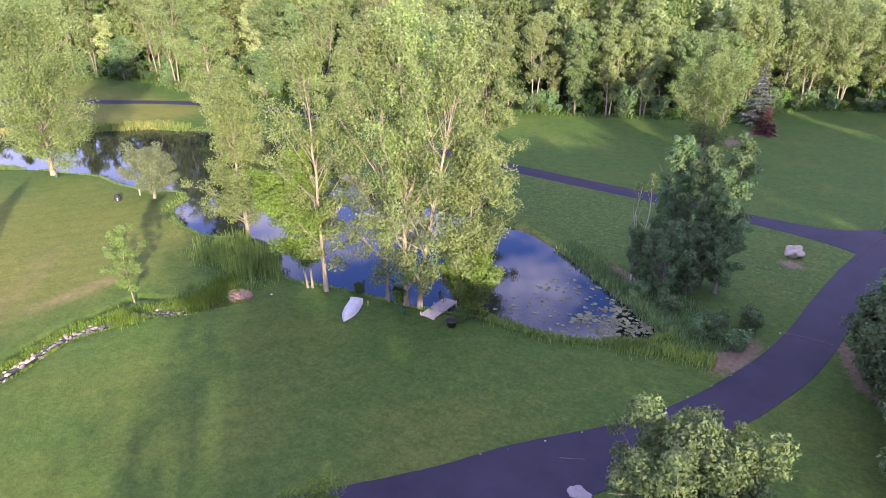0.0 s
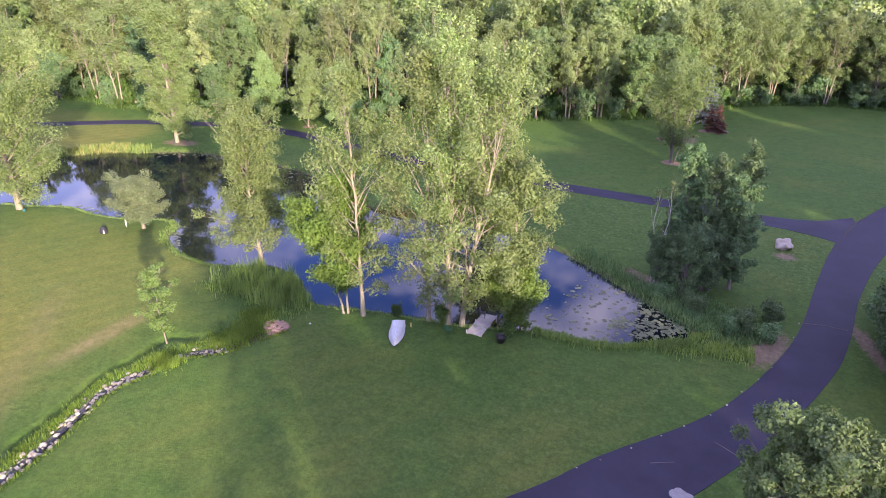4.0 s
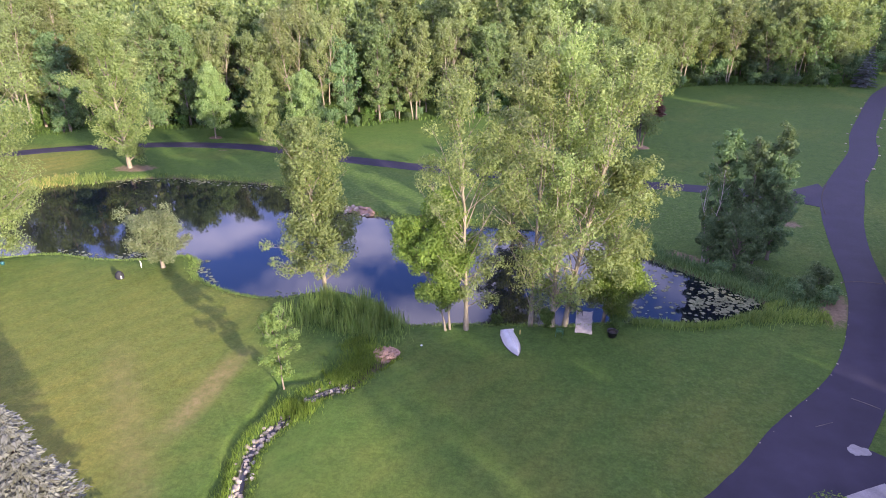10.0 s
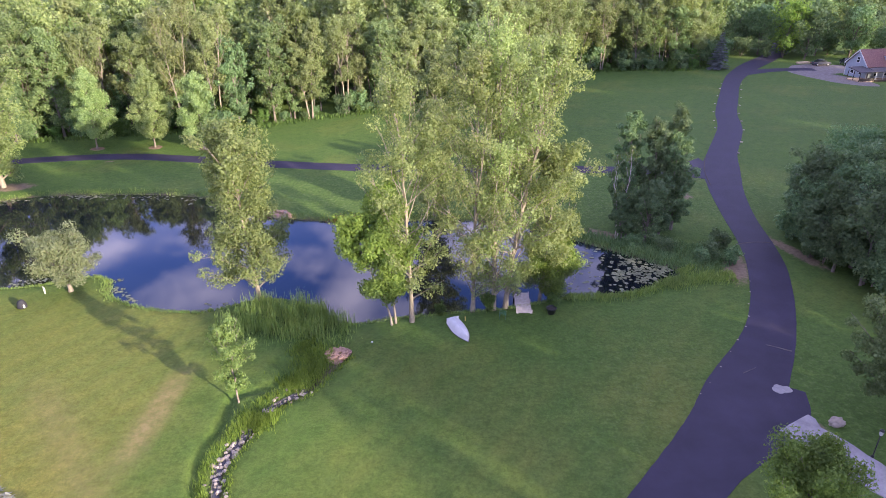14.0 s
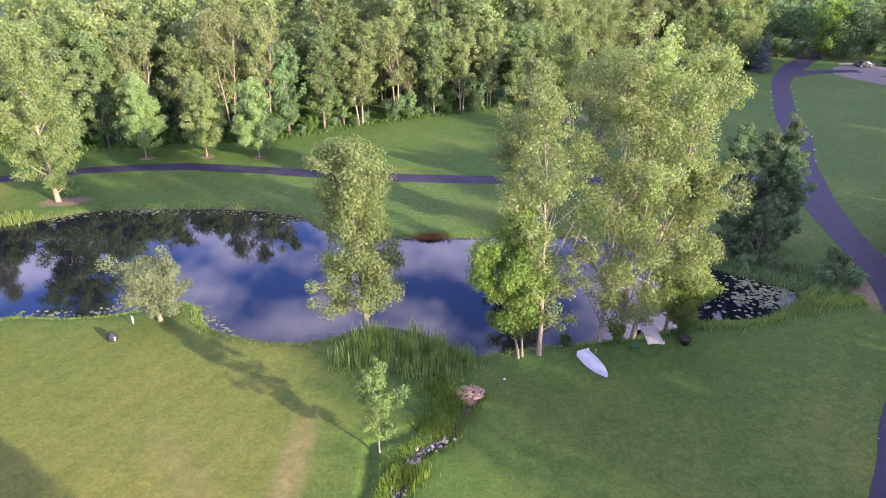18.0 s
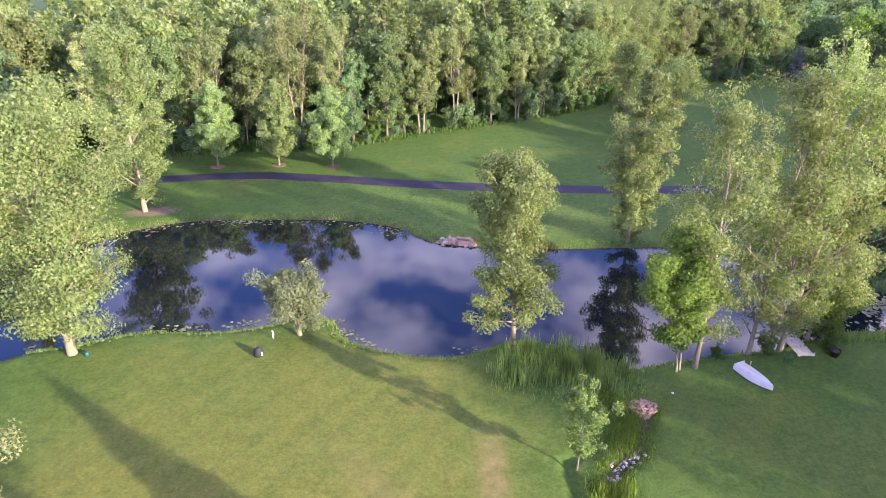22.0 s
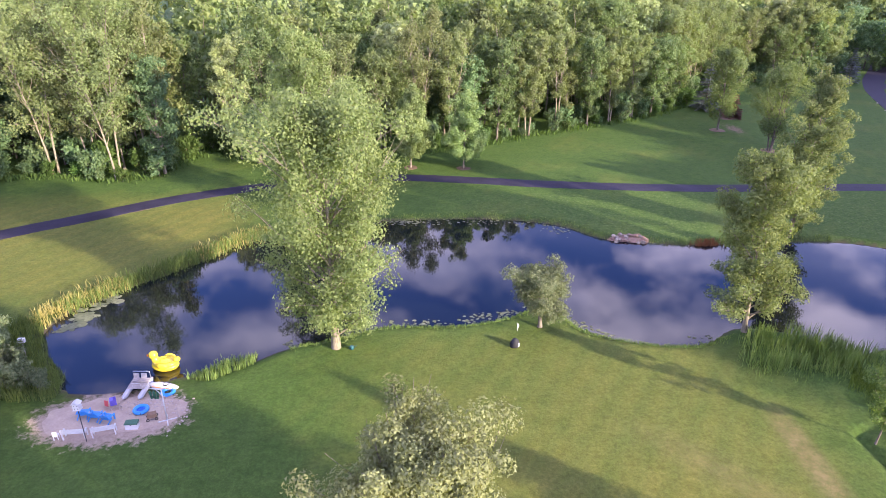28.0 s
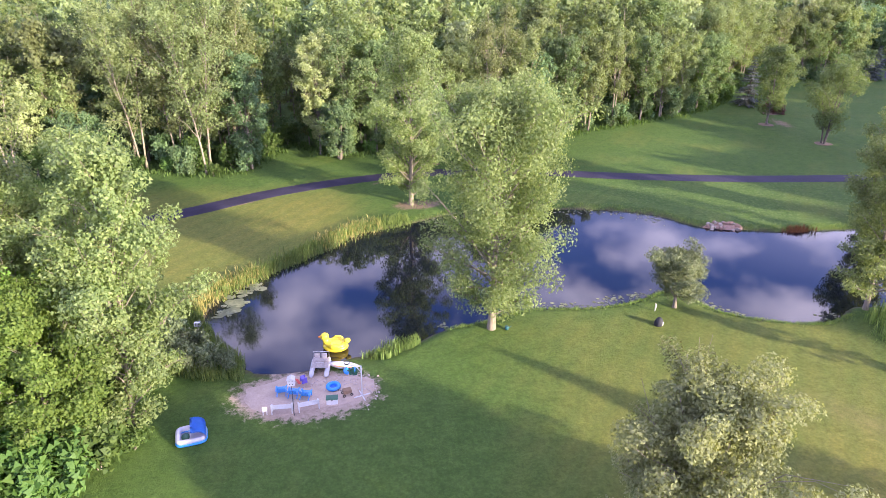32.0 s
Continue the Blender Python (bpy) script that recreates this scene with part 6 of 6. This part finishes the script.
tagged(part("timber_stack", box(3.4, 0.9, 0.4, (93.5, 170.0, 0.22), (0, 0, 8), 0.05), WOOD), "low stack of pale timber behind the car", "timber")



# ---- reeds, tall grass, lily pads ----
def blades(rng, spots, height, width, bend=0.35, z=None):
    """Bent, tapering grass or reed blades standing at the given places."""
    n = len(spots)
    if z is None:
        z = ground_height(spots)[0]
    base = np.c_[spots, np.maximum(z, WATER_Z - 0.35)]
    a = rng.uniform(0, 6.283, n)
    tuft = np.array([noise.noise((float(x) * 0.9, float(y) * 0.9, 3.0)) for x, y in spots])
    h = height * rng.uniform(0.6, 1.15, n) * (0.85 + 0.55 * tuft)
    b = rng.uniform(0, 6.283, n)
    side = np.c_[np.cos(a), np.sin(a), np.zeros(n)] * (width * rng.uniform(0.6, 1.3, n))[:, None] * 0.5
    lean = np.c_[np.cos(b), np.sin(b), np.zeros(n)] * (h * bend * rng.uniform(0.1, 1, n))[:, None]
    mid = base + lean * 0.3 + np.c_[np.zeros(n), np.zeros(n), h * 0.6]
    tip = base + lean + np.c_[np.zeros(n), np.zeros(n), h * (1 - bend * 0.25)]
    v = np.stack([base - side, base + side, mid + side * 0.8, mid - side * 0.8, tip + side * 0.12, tip - side * 0.12], 1).reshape(-1, 3)
    i = np.arange(n)[:, None] * 6
    return v, np.concatenate([i + [[0, 1, 2, 3]], i + [[3, 2, 4, 5]]])


def in_shape(rng, outline, count):
    outline = np.array(outline, float)
    lo, hi = outline.min(0), outline.max(0)
    pts = rng.uniform(lo, hi, (count * 4, 2))
    return pts[outline_distance(pts, outline, True) > 0][:count]


def along(rng, line, count, spread, shift=0.0):
    """Points scattered beside a line; shift moves them to its left."""
    line = np.asarray(line)
    k = rng.integers(0, len(line) - 1, count)
    u = rng.uniform(0, 1, (count, 1))
    p = line[k] * (1 - u) + line[k + 1] * u
    way = line[k + 1] - line[k]
    way = way / (np.linalg.norm(way, axis=1)[:, None] + 1e-9)
    return p + np.c_[-way[:, 1], way[:, 0]] * (rng.normal(0, spread, (count, 1)) + shift)


def clustered(rng, centres, per, spread):
    return np.concatenate([rng.normal(c, spread, (per, 2)) for c in centres])


def stand(name, shapes, mat, label, category):
    v, f = join(shapes)
    return tagged(new(name, mesh_of(name, v, f, mat)), label, category, kind="stuff")


rng = np.random.default_rng(21)
GRASS = leaf_mat("fresh uncut grass", (0.075, 0.150, 0.020), (0.19, 0.29, 0.05), 0.4)
main_reeds = [(-20.2, 46.4), (-17, 45.3), (-13.5, 44.8), (-10.4, 45.0), (-9.2, 46.0), (-9.6, 47.8), (-12.6, 49.8), (-16.2, 50.4), (-19.0, 48.8)]
tufts = clustered(rng, in_shape(rng, main_reeds, 60), 42, 0.42)
stand("cattail_bed", [blades(rng, tufts, 1.9, 0.05, 0.22), blades(rng, clustered(rng, in_shape(rng, [(-20.6, 46), (-15, 44.2), (-9.4, 44.2), (-8.8, 47), (-14, 47.5)], 40), 34, 0.6), 0.6, 0.04, 0.5)], REED, "green cattails and rough grass beside the pond", "reeds")
west_reeds = [(-81.5, 47.0), (-76.5, 44.8), (-73.4, 45.0), (-73.8, 48.0), (-76.5, 51.0), (-79.5, 56.5), (-82, 56)]
stand("cattail_bed", [blades(rng, in_shape(rng, west_reeds, 4200), 1.15, 0.05, 0.4)], REED, "tall green reeds at the pond's west end", "reeds")
near_clump = [(-64.6, 47.4), (-62.4, 46.6), (-59.6, 48.6), (-59.8, 50.6), (-62.6, 49.6)]
stand("sedge_clump", [blades(rng, in_shape(rng, near_clump, 900), 1.05, 0.06, 0.4)], REED, "bright green sedge clump beside the beach", "reeds")
def shore(a, b):
    """The stretch of the pond's rim between two places."""
    i, j = (int(np.argmin(np.hypot(*(POND - p).T))) for p in (a, b))
    return POND[i:j + 1] if i <= j else np.r_[POND[i:], POND[:j + 1]]


far_west = shore((-58.8, 75.2), (-78.0, 58.0))
stand("reed_fringe", [blades(rng, along(rng, far_west, 3600, 0.65, -0.5), 0.95, 0.07, 0.35)], REED, "green reed fringe along the far bank", "reeds")
stand("dry_reed_fringe", [blades(rng, along(rng, shore((-62, 74), (-68.5, 68.5)), 900, 0.8, -0.8), 0.8, 0.07, 0.4), blades(rng, along(rng, shore((-74, 62.5), (-78.4, 55)), 900, 0.7, -0.9), 0.85, 0.07, 0.4)],
      REED_DRY, "yellowed dry reeds along the far bank", "reeds")
east = shore((10.0, 51.6), (22.4, 57.0))
stand("tall_grass", [blades(rng, along(rng, east, 2200, 0.45, -0.5), 0.75, 0.06, 0.5), blades(rng, along(rng, spline([(20, 53.2), (23.5, 54.4), (27, 54.6)], 0.5), 1500, 0.6), 0.7, 0.06, 0.5)], REED, "rough tall grass along the pond's east bank", "grass")
bank = shore((22.4, 57.0), (9.0, 67.2))
stand("bank_grass", [blades(rng, along(rng, bank, 2600, 0.8, -1.0), 0.7, 0.06, 0.5), blades(rng, in_shape(rng, [(20, 58.5), (25, 55.5), (28.5, 57.5), (26.5, 61.5), (20, 64.5), (17, 63)], 2600), 0.75, 0.06, 0.5)], LEAF_DARK, "dark rough grass below the alder clump", "grass")
rim = np.r_[shore((-57.3, 51.2), (-31.5, 52.2)), shore((-31.5, 52.2), (-20, 50.4)), shore((-9.5, 47.6), (10, 51.6))]
stand("shore_grass", [blades(rng, along(rng, rim, 5200, 0.3, -0.35), 0.38, 0.05, 0.5)], REED, "long grass fringing the near bank", "grass")
stand("far_shore_grass", [blades(rng, along(rng, shore((3, 69.6), (-58.8, 75.2)), 3000, 0.35, -0.3), 0.35, 0.05, 0.5)], REED, "long grass fringing the far bank", "grass")
stand("creek_grass", [blades(rng, along(rng, STREAM[:70], 5200, 0.3, -0.85), 0.5, 0.036, 0.5), blades(rng, along(rng, STREAM[:70], 2600, 0.22, 0.7), 0.34, 0.036, 0.5),
                      blades(rng, rng.normal((-13.9, 34.8), (0.6, 0.55), (1300, 2)), 0.75, 0.04, 0.4), blades(rng, along(rng, spline([(-12.6, 43.9), (-11.0, 42.2), (-11.2, 40.4), (-12.6, 38.4)], 0.4), 3600, 0.75), 0.55, 0.04, 0.45)], GRASS, "bright uncut grass along the creek", "grass")
stand("rust_sedge", [blades(rng, rng.normal((-12.3, 69.6), (0.9, 0.3), (420, 2)), 0.7, 0.07, 0.5)], leaf_mat("rusty sedge", (0.16, 0.07, 0.03), (0.32, 0.17, 0.06), 0.3), "rusty brown sedge tuft on the far bank", "grass")
woods_rim = spline(EDGE, 1.0)
stand("woodland_weeds", [blades(rng, along(rng, woods_rim[20:], 6500, 0.8, 0.1), 0.8, 0.16, 0.5)], LEAF_SHRUB, "tall weeds along the woodland edge", "weeds")


def pads(spots, size, rng):
    """Notched floating leaves, a little uneven."""
    bm_v, bm_f = [], []
    for k, (x, y) in enumerate(spots):
        r = size * rng.uniform(0.5, 1.5)
        turn = rng.uniform(0, 6.283)
        a = turn + np.linspace(0.25, 6.03, 7)
        rim_pts = np.c_[x + np.cos(a) * r, y + np.sin(a) * r * 0.9, WATER_Z + 0.012 + rng.uniform(0, 0.012, 7)]
        bm_v.append(np.r_[rim_pts, [[x, y, WATER_Z + 0.012]]])
        bm_f.append(np.arange(8)[None] + k * 8)
    return np.concatenate(bm_v), np.concatenate(bm_f)


def on_water(pts, margin=0.1):
    return pts[outline_distance(pts, POND, True) > margin]


east_pads = on_water(np.r_[in_shape(rng, [(9, 53), (16, 52.5), (21, 55), (22, 57.5), (18, 60.5), (12, 64)], 150), clustered(rng, in_shape(rng, [(15, 53), (20.5, 54.8), (22.2, 57.2), (18.5, 59.8), (15.5, 57)], 15), 20, 0.5)])
v, f = pads(east_pads, 0.17, rng)
tagged(new("lily_pads", mesh_of("lily_pads", v, f, LILY)), "pale green lily pads crowding the pond's east end", "lily pads", kind="stuff")
near_line = shore((-57.3, 51.2), (-20.0, 50.5))
near_pads = on_water(np.r_[clustered(rng, along(rng, near_line, 22, 0.2, 0.7), 7, 0.35), clustered(rng, [(-37.5, 55.9), (-38.6, 55.6), (-40.2, 55.6), (-41.5, 54.9)], 16, 0.45)])
v, f = pads(near_pads, 0.14, rng)
tagged(new("lily_pads", mesh_of("lily_pads", v, f, LILY)), "scattered lily pads along the near bank", "lily pads", kind="stuff")
far_pads = on_water(clustered(rng, along(rng, shore((-26, 74), (-58, 75.6)), 30, 0.4, 0.9), 8, 0.6))
v, f = pads(far_pads, 0.15, rng)
tagged(new("lily_pads", mesh_of("lily_pads", v, f, LILY)), "small lily pads along the far bank", "lily pads", kind="stuff")
west_pads = on_water(np.r_[clustered(rng, [(-76.2, 57.6), (-75.8, 59.2), (-76.6, 55.8), (-74.8, 60.6)], 14, 0.5)])
v, f = pads(west_pads, 0.36, rng)
tagged(new("lily_pads", mesh_of("lily_pads", v, f, LILY)), "large pale lily pads at the pond's west end", "lily pads", kind="stuff")

# ---- shrubs ----
SHRUBS = [grow(140 + k, 2.6 + 0.3 * k, 1.6 + 0.1 * k, DOME, 0.05, 3, 0.05, 20, 45, 3, 28, 0.34, spread=0.5, puff=0.34, twigs=False) for k in range(4)]
SHRUB_MESHES = [meshes_of(s, BARK, LEAF_SHRUB if k % 2 == 0 else LEAF_DARK) for k, s in enumerate(SHRUBS)]
SHRUB_MESHES.append(meshes_of(SHRUBS[2], BARK, LEAF_WILLOW))
protos = {}
rnd = random.Random(12)


def shrub(x, y, scale, kind, label="leafy green shrub at the woodland edge", group="woodland shrubs"):
    m = pose(x, y, height_at(x, y) - 0.05, 0, 0, rnd.uniform(0, 360)) @ Matrix.Diagonal((scale, scale, scale * rnd.uniform(0.8, 1.2), 1))
    if (kind, label) not in protos:
        protos[kind, label] = ob = plant("shrub", SHRUB_MESHES[kind], label, "shrub", x, y, group=group)
    else:
        ob = copy_thing(protos[kind, label], Matrix.Identity(4))
    ob.matrix_basis = m


for x, y in woods_rim[24::3]:
    shrub(x + rnd.gauss(0, 0.7), y + 0.6 + rnd.gauss(0, 0.6), rnd.uniform(0.35, 0.95), rnd.randrange(4))
    if rnd.random() < 0.6:
        shrub(x + rnd.gauss(0, 0.8), y + 3.0 + rnd.gauss(0, 0.8), rnd.uniform(0.8, 1.4), rnd.randrange(4))
for x, y, s in ((26.2, 58.6, 0.62), (27.8, 57.8, 0.55), (25.0, 58.0, 0.5), (22.0, 60.4, 0.55), (19.2, 61.4, 0.5), (28.2, 61.4, 0.6), (37.2, 57.6, 1.0), (36.6, 63.8, 0.9), (39.2, 52.8, 1.1), (38.2, 47.6, 0.8)):
    shrub(x, y, s, 1, "dark green bush beside the driveway", "driveway bushes")
for x, y, s in ((-80.8, 36.4, 1.2), (-82.4, 34.2, 1.4), (-79.2, 38.0, 0.7), (-84.6, 33.4, 1.6), (-86.5, 40.0, 1.6), (-82.2, 40.6, 1.3), (-81.2, 43.6, 1.1), (-86, 30.8, 1.6)):
    shrub(x, y, s, 0, "bright green undergrowth below the poplars", "beach thicket bushes")
for x, y, s in ((-79.4, 47.6, 0.8), (-78.0, 46.6, 0.75), (-76.3, 46.6, 0.7), (-74.9, 46.4, 0.55), (-79.8, 50.4, 0.85), (-77.8, 48.8, 0.7), (-81.0, 52.6, 0.8), (-80.6, 45.4, 0.9)):
    shrub(x, y, s * 0.85, 4, "soft green willow bush among the reeds", "reed bank bushes")
for x, y, s in ((82, 181, 1.3), (88, 180, 1.2), (94, 182, 1.4), (100, 181, 1.3), (107, 183, 1.4), (113, 181, 1.3), (76, 179, 1.2), (120, 183, 1.4), (86, 188, 1.5), (110, 190, 1.5)):
    shrub(x, y, s, 3, "dark undergrowth below the yard trees", "yard undergrowth")
for x, y, s in ((8.6, 49.4, 0.4), (2.8, 49.0, 0.45), (-1.4, 48.8, 0.3)):
    shrub(x, y, s, 2, "small leafy bush at the water's edge", "waterside bushes")
# shade is put into the dark leaf colour; the first, lime, looks sunlit
for k, (x, y, h) in enumerate(((92, 178, 13.5), (97, 176, 12), (103, 182, 14), (110, 178, 12), (88, 184, 12), (115, 170, 9), (84, 190, 14), (108, 196, 16), (118, 188, 15), (126, 176, 13), (96, 186, 13), (114, 184, 14), (100, 192, 15), (78, 186, 14), (90, 196, 15))):
    plant("maple_tree", meshes_of(grow(160 + k, h, 4.6, DOME, 0.1, 1, 0.2, 34, 44, 3, 30, 0.55, puff=0.27, twigs=False), BARK_DARK, LEAF_DARK if k else LEAF_LIME), "leafy green tree in the yard behind the house", "tree", x, y, group="yard trees")
back = []
rng = np.random.default_rng(9)
for shape, bark, foliage in wood_kinds(0.95, 8, 24, 180)[:6]:
    for _ in range(26):
        x, y = rng.uniform(80, 200), rng.uniform(205, 290)
        if abs(x - 105) < 5 and y < 250 or x < 112 and y < 212:
            continue
        k, a = rng.uniform(0.9, 1.3), rng.uniform(0, 6.28)
        m = np.array([[math.cos(a) * k, math.sin(a) * k, 0], [-math.sin(a) * k, math.cos(a) * k, 0], [0, 0, k]])
        back.append((shape[2][0] @ m + [x, y, 0], shape[2][1]))
    for _ in range(30):
        x, y = rng.uniform(-300, 90), rng.uniform(250, 350)
        if x < -120:
            y -= (-120 - x) * 0.7
        k, a = rng.uniform(1.1, 1.5), rng.uniform(0, 6.28)
        m = np.array([[math.cos(a) * k, math.sin(a) * k, 0], [-math.sin(a) * k, math.cos(a) * k, 0], [0, 0, k]])
        back.append((shape[2][0] @ m + [x, y, 0], shape[2][1]))
v, f = join(back)
tagged(new("far_woods", mesh_of("far_woods", v, f, LEAF_WOOD)), "distant woods beyond the house", "woods", kind="stuff")
